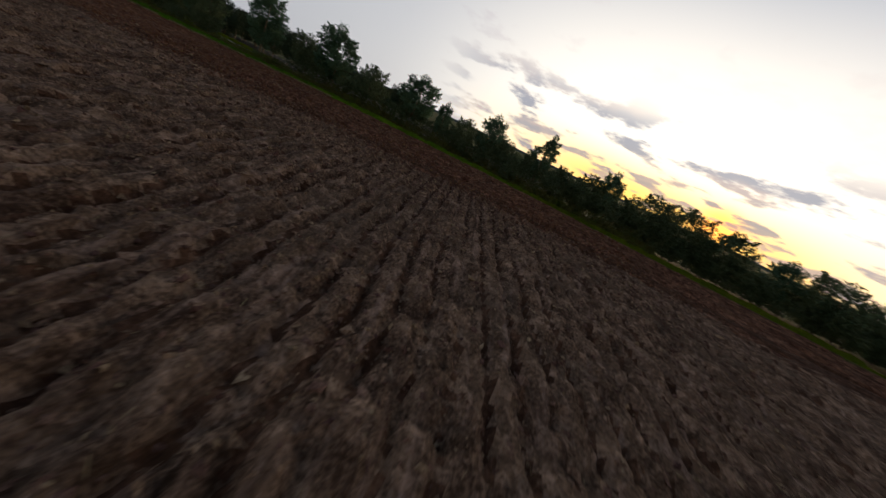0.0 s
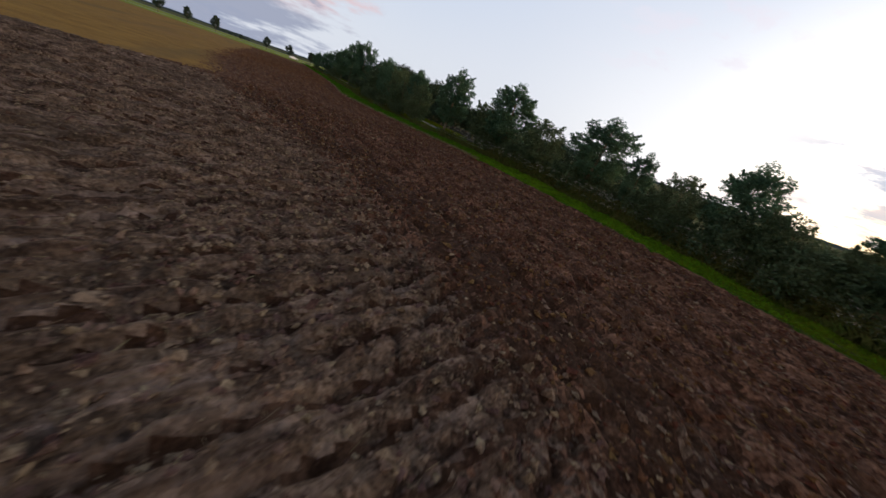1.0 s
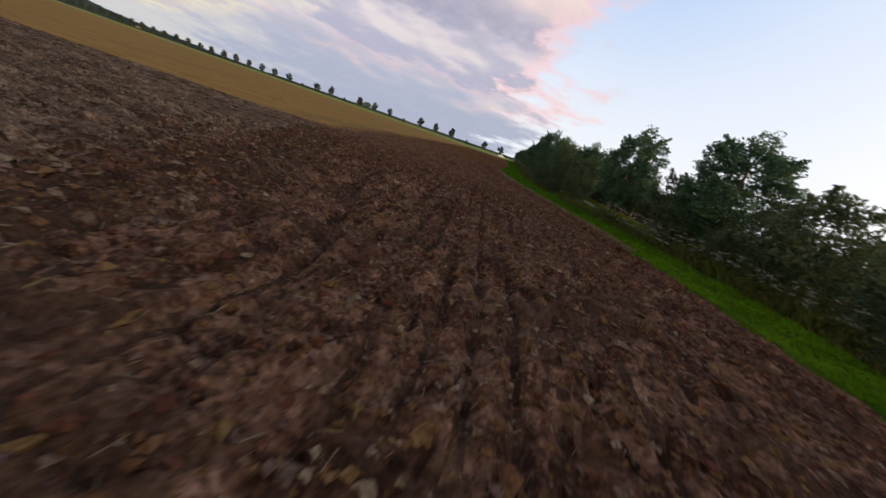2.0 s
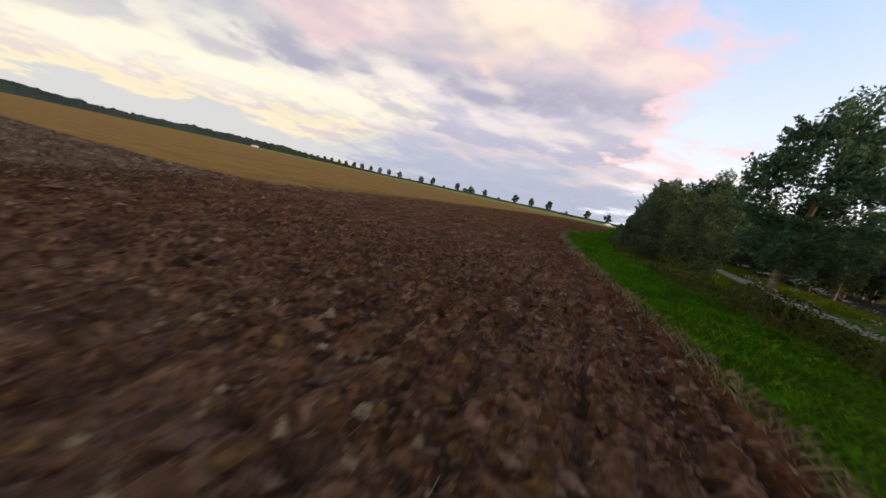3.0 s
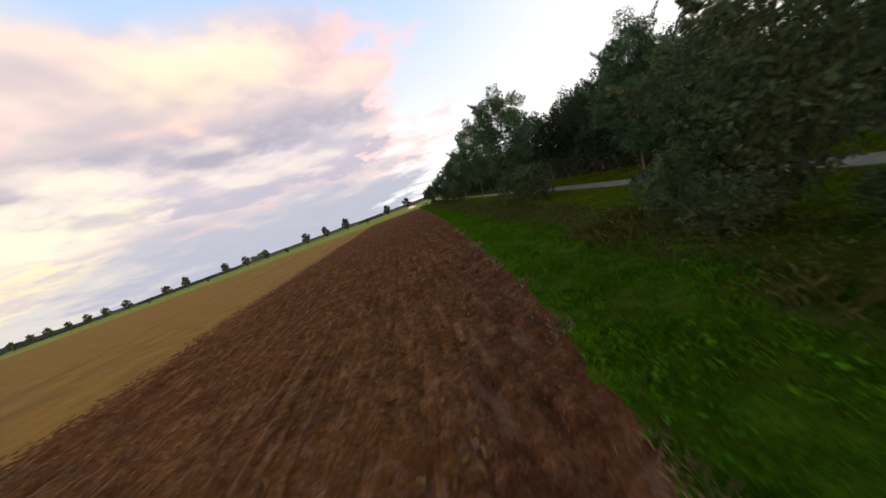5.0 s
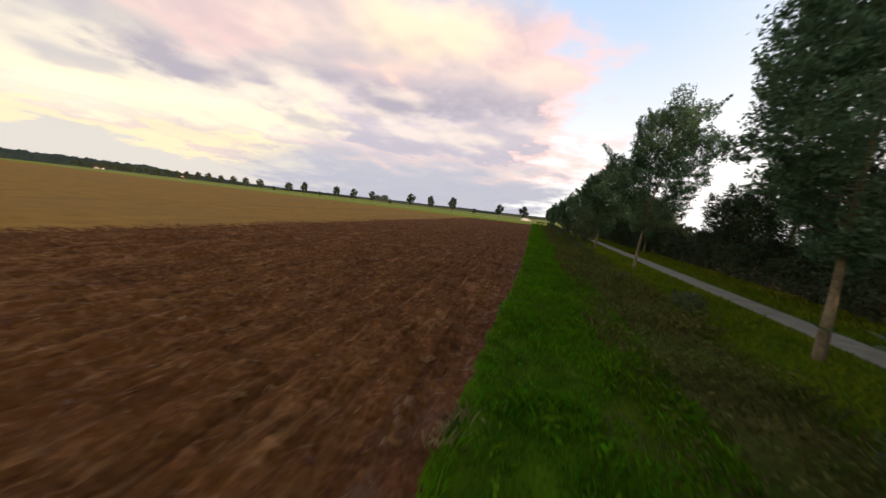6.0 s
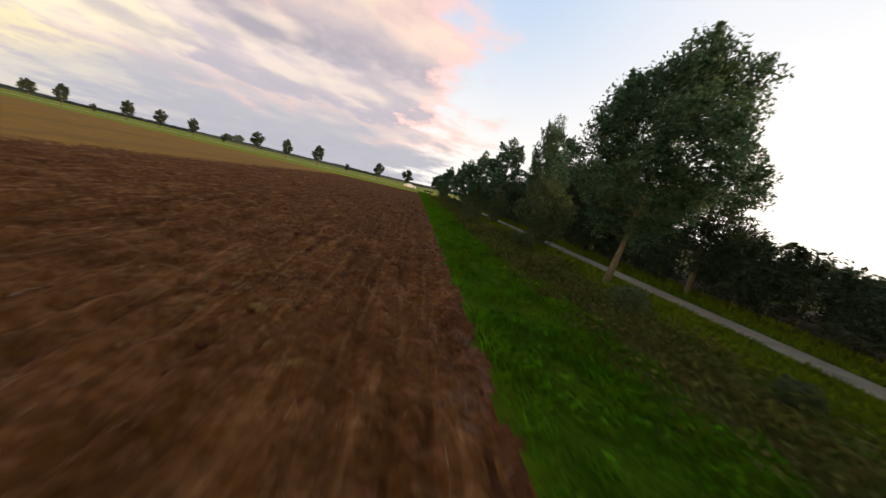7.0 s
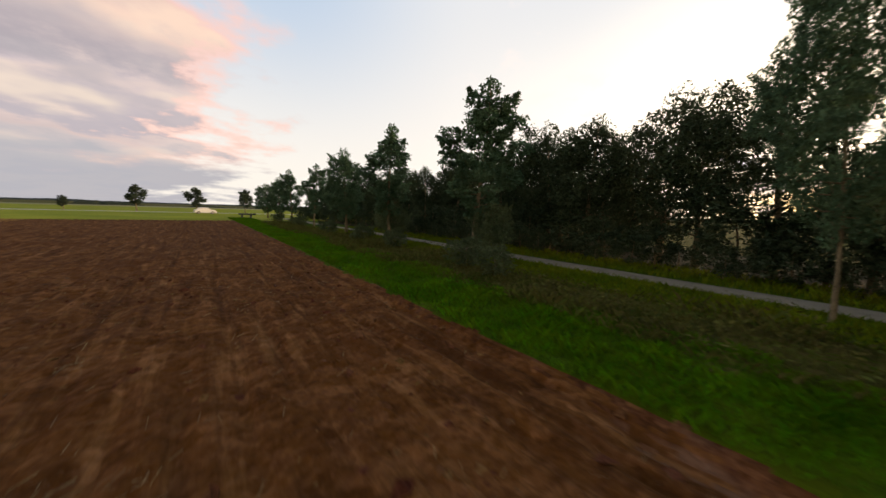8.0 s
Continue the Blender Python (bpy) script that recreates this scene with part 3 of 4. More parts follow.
def tree_model(name, seed, height, spread, leaf, per, mats, lean=(0.0, 0.0), trunk_r=0.14, lobes_n=16, low=0.3, peak=0.62, limbs_n=7, clump=(0.26, 0.46), twig=0.45, category="tree"):
    """One tree: a tapered trunk, limbs that carry clumps, and a crown of many small leaves."""
    rng = np.random.RandomState(seed)
    bark, leafmat = mats
    root = new(name)
    top = np.array([lean[0], lean[1], height * 0.86])
    ts = np.linspace(0, 1, 7)
    stem = [top * t + np.array([0.12 * math.sin(3 * t + seed), 0.12 * math.cos(2.5 * t + seed), 0]) * t * (1 - t) * 4 for t in ts]
    stem = np.array(stem)
    stem[0, 2] = -0.15
    rad = trunk_r * (1.25 - 1.1 * ts ** 0.8) + 0.012
    rad[0] *= 1.25
    v, f = tube(stem, rad, 9)
    part("trunk", mesh_of("trunk", v, f, [bark], flat=False), root)
    lobes, arms = [], []
    for k in range(lobes_n):
        t = low + (1 - low) * (k + rng.uniform(0, 0.9)) / lobes_n
        base = np.array([np.interp(t * 0.92, ts, stem[:, c]) for c in range(3)])
        prof = math.sin(min(1.0, (t - low) / (peak - low) if t < peak else 1 - (t - peak) / (1.0001 - peak) * 0.8) * math.pi / 2)
        out = spread * (0.25 + 0.75 * prof) * rng.uniform(0.35, 0.85)
        a = k * 2.399 + rng.uniform(-0.5, 0.5)
        tip = base + np.array([math.cos(a) * out, math.sin(a) * out, rng.uniform(0.1, 0.45) * out])
        r = spread * rng.uniform(*clump) * (0.55 + 0.45 * prof)
        lobes.append((*tip, r, rng.uniform(0.6, 0.95)))
        if len(arms) < limbs_n:
            mid = (base + tip) / 2 + np.array([0, 0, -0.12 * out])
            arms.append(tube([base, mid, tip], [trunk_r * 0.42, trunk_r * 0.26, 0.012], 5))
        # twigs that stick out past the clumps
        if k % 2 == 0:
            far = tip + (tip - base) * twig + np.array([0, 0, r * 0.7])
            for s in np.linspace(0.4, 1.0, 4):
                q = tip + (far - tip) * s
                lobes.append((*q, r * (0.42 - 0.22 * s), 0.8))
    for s in (0.9, 1.0):
        lobes.append((*(stem[-1] * s), spread * 0.24, 0.95))
    for v, f in arms:
        part("limb", mesh_of("limb", v, f, [bark], flat=False), root)
    pts = crown_points(rng, lobes, per)
    pts = pts[pts[:, 2] > 0.25]
    v, f = leaves(rng, pts, leaf)
    part("crown", mesh_of("crown", v, f, [leafmat]), root)
    return tagged(root, category=category)


USED = {}


def rise(model):
    crown = [o for o in model.children if o.name.startswith("crown")][0]
    return max(v.co.z for v in crown.data.vertices)


def put(model, x, y, height, turn=0.0, wide=1.0, label="", group=""):
    """The model itself at its first place, copies at the rest, scaled to the height."""
    if model.name not in USED:
        USED[model.name], ob = rise(model), model
    else:
        ob = copy_thing(model, pose(0, 0, 0))
    s = height / USED[model.name]
    ob.matrix_basis = pose(x, y, 0, 0, 0, turn) @ Matrix.Diagonal((s * wide, s * wide, s, 1))
    return tagged(ob, label, group=group)


ASH = tree_model("ash_tree", 11, 10.5, 3.1, 0.062, 2300, (BARK, LEAF), (0.9, 0.2), 0.066, 70, 0.25, 0.58, 18, (0.15, 0.27))
OAK = tree_model("field_tree", 23, 8.6, 2.7, 0.085, 1500, (BARK, LEAF), (0.2, 0.3), 0.13, 44, 0.2, 0.55, 10, (0.2, 0.34))
ROUND = tree_model("round_tree", 71, 9.3, 3.0, 0.075, 1500, (BARK, LEAF), (0.7, 0.1), 0.075, 64, 0.22, 0.52, 12, (0.2, 0.31), twig=0.2)
SLIM = tree_model("slender_tree", 31, 8.0, 1.6, 0.085, 1900, (BARK, LEAF), (0.3, -0.2), 0.08, 40, 0.24, 0.58, 10, (0.2, 0.36))
SHRUB = tree_model("hedge_shrub", 47, 5.4, 2.5, 0.098, 640, (BARK, LEAF_OLIVE), (0.2, 0.1), 0.07, 28, 0.06, 0.5, category="shrub")
# belt trees and undergrowth carry the leaf colour with shade painted in
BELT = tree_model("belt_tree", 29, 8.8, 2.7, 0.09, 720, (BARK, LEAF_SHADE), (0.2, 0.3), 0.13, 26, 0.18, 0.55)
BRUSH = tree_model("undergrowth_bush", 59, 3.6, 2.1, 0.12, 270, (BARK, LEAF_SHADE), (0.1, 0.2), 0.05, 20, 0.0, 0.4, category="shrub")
THORN = tree_model("thorn_bush", 53, 3.4, 2.0, 0.115, 340, (BARK, LEAF_OLIVE), (0.1, 0.2), 0.045, 22, 0.0, 0.4, category="shrub")
AVENUE = tree_model("avenue_tree", 61, 6.6, 1.9, 0.20, 420, (BARK, LEAF_FAR), (0.1, 0.0), 0.10, 18, 0.28, 0.58)

# the row between the verge and the path
ROW = "trees along the verge"
for x, y, h, turn, wide, m in (
        (7.6, 157.4, 11.0, 40, 0.98, ASH), (7.2, 170.4, 11.2, 345, 0.8, ASH), (7.2, 183.9, 9.6, 0, 1.0, ROUND), (7.8, 193.7, 8.7, 80, 0.62, ASH),
        (7.6, 205.2, 8.7, 10, 1.2, SLIM), (7.0, 213.0, 8.0, 80, 1.1, SLIM), (7.4, 222.0, 7.6, 150, 0.9, OAK), (6.8, 230.0, 7.0, 20, 1.0, SLIM), (6.4, 238.5, 7.0, 250, 1.1, SLIM), (6.8, 248.0, 6.8, 30, 1.0, OAK), (7.0, 260.0, 6.4, 120, 1.1, OAK), (8.8, 142.4, 8.2, 300, 0.8, ASH)):
    put(m, x, y, h, turn, wide, "slender roadside tree with airy dark green crown on rough grass", ROW)
# the dense shrubs where the verge bends
for x, y, h, turn, wide, m in (
        (6.6, 114.2, 4.8, 0, 0.8, SHRUB), (7.3, 117.4, 6.5, 60, 0.9, OAK), (6.3, 121.0, 5.9, 70, 0.95, SHRUB), (5.7, 126.2, 6.8, 30, 0.9, OAK), (6.4, 130.4, 7.4, 130, 0.85, OAK), (5.8, 134.5, 6.0, 200, 0.85, SHRUB)):
    put(m, x, y, h, turn, wide, "dense dull green shrub at the edge of the grass verge", "shrubs along the verge")
# low thorn and bramble at their feet
for k in range(1, 14):
    y = 111.4 + 2.05 * k
    put(THORN, float(edge_x(y)) + 5.6 + 0.9 * math.sin(2.1 * k), y, 1.7 + 0.6 * math.sin(1.7 * k), 47 * k, 1.15, "dark bramble thicket at the foot of the verge shrubs", "verge brambles")
# the hedge along the first field
HEDGE = "dark hedge tree with a ragged leafy crown"


def hedge_trees(rows):
    for x, y, h, turn, wide, m in rows:
        put(m, x, y, h, turn, wide, HEDGE, "hedge trees")


hedge_trees((
        (7.4, 107.0, 7.4, 300, 1.0, OAK), (10.4, 103.2, 5.0, 20, 0.8, SHRUB), (10.5, 99.0, 7.3, 90, 1.25, OAK), (10.4, 94.0, 4.8, 140, 0.95, SHRUB), (10.6, 88.2, 6.1, 200, 1.35, OAK), (10.5, 84.2, 4.6, 30, 0.7, OAK), (10.3, 81.4, 4.0, 300, 0.8, SHRUB), (10.5, 78.6, 5.6, 330, 1.05, OAK),
        (10.5, 72.8, 6.0, 10, 1.15, SLIM), (10.3, 76.2, 3.7, 15, 0.9, SHRUB), (10.4, 74.4, 3.5, 200, 0.8, SHRUB), (10.2, 70.3, 3.7, 75, 1.0, SHRUB), (10.3, 65.6, 5.4, 60, 0.9, OAK), (10.2, 67.6, 4.2, 110, 1.0, SHRUB), (10.2, 62.0, 5.0, 170, 1.1, SHRUB), (10.3, 58.4, 5.2, 80, 1.1, SHRUB)))
hedge_trees((
        (9.6, 55.0, 5.0, 210, 1.2, SHRUB), (9.6, 50.0, 4.8, 280, 1.2, OAK), (9.6, 45.5, 5.2, 320, 1.2, SHRUB), (9.4, 41.0, 5.6, 20, 1.2, SHRUB), (9.4, 36.0, 5.4, 45, 1.3, SHRUB), (9.4, 28.0, 5.0, 100, 1.4, SHRUB), (9.6, 19.0, 5.5, 150, 1.5, SHRUB), (9.8, 8.0, 6.0, 220, 1.6, SHRUB), (10.0, -6.0, 7.0, 10, 1.7, SHRUB), (10.5, -24.0, 8.0, 70, 1.8, SHRUB)))
rng = random.Random(5)
y = 24.0
while y < 102:
    put(THORN, (10.2 if y > 83 else 9.7) + rng.uniform(-0.4, 0.9), y, rng.uniform(1.9, 2.5) + (0.7 if y < 80 else 0), rng.uniform(0, 360), 1.1, "low thorny bush filling the hedge", "hedge bushes")
    y += rng.uniform(2.0, 2.8)
for k in range(17):
    put(THORN, 9.3 + 0.3 * math.sin(1.3 * k), 22 + 2.4 * k, 2.3 + 0.4 * math.sin(2.2 * k), 83 * k, 1.35, "low thorny bush filling the hedge", "hedge bushes")
# the wood beyond the path
y = 92.0
while y < 262:
    y += rng.uniform(2.3, 3.2)
    if not 110 < y < 120:
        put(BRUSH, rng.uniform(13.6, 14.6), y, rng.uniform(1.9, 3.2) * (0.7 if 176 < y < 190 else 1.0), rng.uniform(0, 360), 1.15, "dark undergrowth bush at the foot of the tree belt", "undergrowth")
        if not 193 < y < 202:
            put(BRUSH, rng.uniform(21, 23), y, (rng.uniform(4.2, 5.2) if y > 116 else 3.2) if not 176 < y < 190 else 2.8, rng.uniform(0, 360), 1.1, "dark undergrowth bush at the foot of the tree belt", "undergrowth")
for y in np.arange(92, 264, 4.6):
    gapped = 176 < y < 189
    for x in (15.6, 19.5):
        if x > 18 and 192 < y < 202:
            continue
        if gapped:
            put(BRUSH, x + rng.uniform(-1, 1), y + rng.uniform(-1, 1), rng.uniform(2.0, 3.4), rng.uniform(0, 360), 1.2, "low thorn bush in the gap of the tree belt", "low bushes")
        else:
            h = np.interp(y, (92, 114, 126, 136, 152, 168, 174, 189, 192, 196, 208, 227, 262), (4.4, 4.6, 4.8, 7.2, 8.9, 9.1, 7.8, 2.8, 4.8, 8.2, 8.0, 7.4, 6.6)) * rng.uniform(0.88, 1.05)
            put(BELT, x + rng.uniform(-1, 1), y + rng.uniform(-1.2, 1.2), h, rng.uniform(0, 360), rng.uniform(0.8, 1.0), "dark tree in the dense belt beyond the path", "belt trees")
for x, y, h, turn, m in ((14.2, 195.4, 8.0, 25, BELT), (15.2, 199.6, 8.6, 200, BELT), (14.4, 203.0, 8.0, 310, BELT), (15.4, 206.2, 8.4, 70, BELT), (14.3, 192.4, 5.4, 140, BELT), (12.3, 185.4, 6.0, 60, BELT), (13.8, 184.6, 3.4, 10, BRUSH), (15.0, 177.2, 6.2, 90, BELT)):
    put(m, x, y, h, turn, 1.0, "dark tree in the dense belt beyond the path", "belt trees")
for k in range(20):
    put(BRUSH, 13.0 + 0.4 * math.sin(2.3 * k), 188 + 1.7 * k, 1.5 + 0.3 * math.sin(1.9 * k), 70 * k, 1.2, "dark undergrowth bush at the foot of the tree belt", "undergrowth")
# shrubs at the foot of the row
for x, y, h, turn in ((7.6, 191.6, 4.4, 80), (7.9, 204.4, 2.8, 200), (7.6, 213.8, 3.2, 140)):
    put(SHRUB, x, y, h, turn, 0.85, "grey-green shrub at the foot of a roadside tree", "row shrubs")
# bushes on the weedy bank
for x, y, h in ((6.0, 150.2, 3.2), (5.4, 152.5, 0.9), (6.0, 160.0, 0.8), (5.3, 165.0, 0.5), (5.6, 176.5, 0.5), (5.2, 180.0, 0.8), (5.6, 189.0, 1.0), (5.0, 201.3, 1.2), (5.4, 203.3, 1.3), (5.8, 210.0, 1.2), (5.4, 214.0, 1.3), (5.6, 221.0, 1.3), (5.6, 231.0, 1.4), (5.6, 243.0, 1.4), (6.8, 115.8, 2.0), (8.4, 121.8, 1.7), (6.8, 106.5, 0.8)):
    put(THORN, x, y, h, rng.uniform(0, 360), 1.25, "small dull bush among weeds on the bank", "bank bushes")

# the avenue beyond the field
AV_LABEL = "young avenue tree with a rounded crown beside the road"
for k in range(36):
    x = 7.6 - 11.38 * k
    small_one = k in (3, 7, 11, 14)
    put(AVENUE, x + rng.uniform(-0.6, 0.6), road_line(x) + 3.5, 3.4 if small_one else rng.uniform(6.6, 7.8), rng.uniform(0, 360), 1.35 if k == 13 else rng.uniform(0.95, 1.15), AV_LABEL, "avenue trees")
put(SHRUB, -296, 750, 12.5, 30, 1.5, "broad dark copse far behind the road", "far bushes")
put(SHRUB, -312, 752, 10.5, 130, 1.6, "broad dark copse far behind the road", "far bushes")


# ---- far woods on the skyline ----
def far_wood():
    """Low wooded ridges all round, as one bumpy belt of canopy."""
    az = np.radians(np.arange(-150, 190, 0.16))
    rows = np.array([960.0, 985, 1010, 1040, 1080, 1140])
    lift = np.array([0.0, 0.75, 1.0, 0.92, 0.8, 0.0])
    A, R = np.meshgrid(az, rows)
    deg = np.degrees(A)
    ridge = 3.2 + 14 * smooth(-42, -60, deg) + 3 * smooth(14, 40, deg)
    tops = 1 + 0.16 * value_noise(deg * 2.3, R * 0.05, 41) + 0.09 * value_noise(deg * 6.0, R * 0.2, 42) + 0.3 * value_noise(deg * 0.35, R * 0 + 3.3, 43)
    Z = ridge * tops * lift[:, None]
    v = np.stack([R * np.sin(A), 120 + R * np.cos(A), Z], -1).reshape(-1, 3)
    n = len(az)
    i = (np.arange(len(rows) - 1)[:, None] * n + np.arange(n - 1)[None]).ravel()
    f = np.stack([i, i + n, i + n + 1, i + 1], -1)
    return tagged(new("far_wood", mesh_of("far_wood", v, f, [FAR_WOOD])), "dark woods along the far skyline", "wood", kind="stuff")


far_wood()


def far_hedge():
    """A low ragged hedge behind the road, open in places."""
    x = np.arange(-620, 60, 1.0)
    prof = np.array([(0.0, 0.0), (0.15, 0.7), (0.9, 1.0), (1.7, 0.75), (2.0, 0.0)])
    thick = smooth(-0.45, -0.1, value_noise(x * 0.045, x * 0 + 0.5, 51)) * (2.0 + 0.7 * value_noise(x * 0.35, x * 0 + 2.5, 52) + 0.3 * value_noise(x * 0.9, x * 0 + 4.5, 53)) + 0.05
    X = np.repeat(x[:, None], 5, 1) + value_noise(x * 1.3, x * 0, 54)[:, None] * 0.3
    Y = road_line(X) + 160 + prof[None, :, 0] + value_noise(x * 0.4, x * 0 + 1.5, 55)[:, None]
    Z = thick[:, None] * prof[None, :, 1]
    i = (np.arange(len(x) - 1)[:, None] * 5 + np.arange(4)[None]).ravel()
    f = np.stack([i, i + 5, i + 6, i + 1], -1)
    tagged(new("far_hedge", mesh_of("far_hedge", np.stack([X, Y, Z], -1).reshape(-1, 3), f, [FAR_WOOD])), "low dark hedge behind the country road", "hedge", kind="stuff")


far_hedge()


# ---- things at the end of the field ----
def cyl(bm, m, r, depth, seg=16):
    bmesh.ops.create_cone(bm, cap_ends=True, segments=seg, radius1=r, radius2=r, depth=depth, matrix=m)


def parked_car(x, y, turn):
    """A white hatchback seen from afar: body, cabin glass, bumpers, lamps and wheels."""
    car = new("car")
    bm = bmesh.new()
    prof = [(-2.0, 0.32), (-2.05, 0.62), (-1.95, 0.92), (-1.55, 1.0), (-1.0, 1.42), (0.35, 1.46), (1.0, 1.0), (1.75, 0.9), (2.05, 0.68), (2.05, 0.32)]
    rings = []
    for side, k in ((-0.84, 1.0), (-0.80, 1.0), (0.80, 1.0), (0.84, 1.0)):
        narrow = 1.0 if abs(side) < 0.82 else 0.97
        rings.append([bm.verts.new((px * narrow, side * (0.86 if pz > 1.1 else 1.0), 0.32 + (pz - 0.32) * narrow)) for px, pz in prof])
    for a, b2 in zip(rings[:-1], rings[1:]):
        for i in range(len(prof)):
            k = (i + 1) % len(prof)
            bm.faces.new((a[i], a[k], b2[k], b2[i]))
    bm.faces.new(rings[0][::-1])
    bm.faces.new(rings[-1])
    bmesh.ops.recalc_face_normals(bm, faces=bm.faces)
    part("body", bm_mesh("body", bm, PAINT_WHITE), car)
    for name, (cx, cy, cz), (sx, sy, sz) in (("side_window", (-0.3, -0.735, 1.2), (1.7, 0.03, 0.30)), ("side_window", (-0.3, 0.735, 1.2), (1.7, 0.03, 0.30)), ("headlight", (2.03, 0.6, 0.72), (0.06, 0.3, 0.12)), ("headlight", (2.03, -0.6, 0.72), (0.06, 0.3, 0.12)), ("tail_light", (-2.0, 0.66, 0.82), (0.06, 0.2, 0.2)), ("tail_light", (-2.0, -0.66, 0.82), (0.06, 0.2, 0.2))):
        bm = bmesh.new()
        box(bm, cx, cy, cz, sx, sy, sz, 0.01)
        part(name, bm_mesh(name, bm, GLASS if "window" in name else ROOF_TILE if "tail" in name else CONCRETE), car)
    for wx in (-1.3, 1.3):
        for wy in (-0.78, 0.78):
            bm = bmesh.new()
            cyl(bm, pose(wx, wy, 0.31, 90, 0, 0), 0.31, 0.2)
            wheel = part("wheel", bm_mesh("wheel", bm, DARK_STEEL), car)
            bm = bmesh.new()
            cyl(bm, pose(wx, wy * 1.02, 0.31, 90, 0, 0), 0.19, 0.2)
            part("rim", bm_mesh("rim", bm, CONCRETE), wheel)
    car.matrix_basis = pose(x, y, 0.0, 0, 0, turn)
    return tagged(car, "small white car parked at the grassy end of the field", "car")


def barrier(x, y, turn):
    """A dark low barrier: a beam on two pairs of posts."""
    root = new("field_barrier")
    bm = bmesh.new()
    box(bm, 0, 0, 0.75, 2.6, 0.14, 0.26, 0.02)
    part("beam", bm_mesh("beam", bm, DARK_STEEL), root)
    for px in (-0.75, 0.55):
        bm = bmesh.new()
        box(bm, px, 0.12, 0.33, 0.28, 0.1, 0.72, 0.01)
        part("post", bm_mesh("post", bm, DARK_STEEL), root)
    root.matrix_basis = pose(x, y, 0, 0, 0, turn)
    return tagged(root, "dark low barrier of beam and posts at the verge end", "barrier")


def farm_house(x, y, turn, w, d, h, pitch, wall_mat):
    """A far farm building: walls, pitched roof, windows and a door."""
    root = new("farm_building")
    bm = bmesh.new()
    box(bm, 0, 0, h / 2, w, d, h)
    part("wall", bm_mesh("wall", bm, wall_mat), root)
    bm = bmesh.new()
    e = 0.5
    pts = [(-w / 2 - e, -d / 2 - e, h), (w / 2 + e, -d / 2 - e, h), (w / 2 + e, 0, h + pitch), (-w / 2 - e, 0, h + pitch), (-w / 2 - e, d / 2 + e, h), (w / 2 + e, d / 2 + e, h)]
    vs = [bm.verts.new(q) for q in pts]
    for f in ((0, 1, 2, 3), (3, 2, 5, 4), (0, 3, 4), (1, 5, 2), (0, 4, 5, 1)):
        bm.faces.new([vs[k] for k in f])
    bmesh.ops.recalc_face_normals(bm, faces=bm.faces)
    part("roof", bm_mesh("roof", bm, ROOF_TILE), root)
    for k in range(int(w // 4)):
        bm = bmesh.new()
        box(bm, -w / 2 + 2 + 4 * k, -d / 2 - 0.02, h * 0.55, 1.2, 0.12, 1.3)
        part("window", bm_mesh("window", bm, GLASS), root)
    root.matrix_basis = pose(x, y, 0, 0, 0, turn)
    return tagged(root, "distant pale farm building with a pitched roof below woods", "farm building")


parked_car(-1.9, 285.0, 8)
barrier(3.4, 257.0, 4)
for x, y, w, turn in ((-800, 560, 15, 20), (-700, 640, 8, -30)):
    farm_house(x, y, turn, w, 7, 2.8, 2.4, PAINT_WHITE)


# ---- clods, straw, grass and weeds ----
def scatter(rng, n, x0, x1, y0, y1):
    return rng.uniform(x0, x1, n), rng.uniform(y0, y1, n)


def lumps(rng, c, size):
    """Rough clods: dented eight-sided lumps, half sunk."""
    base = np.array([(1, 0, 0), (0, 1, 0), (-1, 0, 0), (0, -1, 0), (0, 0, 1), (0, 0, -1)], float)
    tri = np.array([(0, 1, 4), (1, 2, 4), (2, 3, 4), (3, 0, 4), (1, 0, 5), (2, 1, 5), (3, 2, 5), (0, 3, 5)])
    n = len(c)
    v = (base[None] + rng.normal(0, 0.28, (n, 6, 3))) * rng.uniform(0.7, 1.4, (n, 6, 1)) * size[:, None, None] * rng.uniform([0.8, 0.8, 0.5], [1.5, 1.5, 0.95], (n, 1, 3))
    a = rng.uniform(0, 2 * np.pi, n)
    ca, sa = np.cos(a)[:, None], np.sin(a)[:, None]
    v = np.stack([v[..., 0] * ca - v[..., 1] * sa, v[..., 0] * sa + v[..., 1] * ca, v[..., 2]], -1) + c[:, None]
    f = tri[None] + (np.arange(n) * 6)[:, None, None]
    return v.reshape(-1, 3), f.reshape(-1, 3)


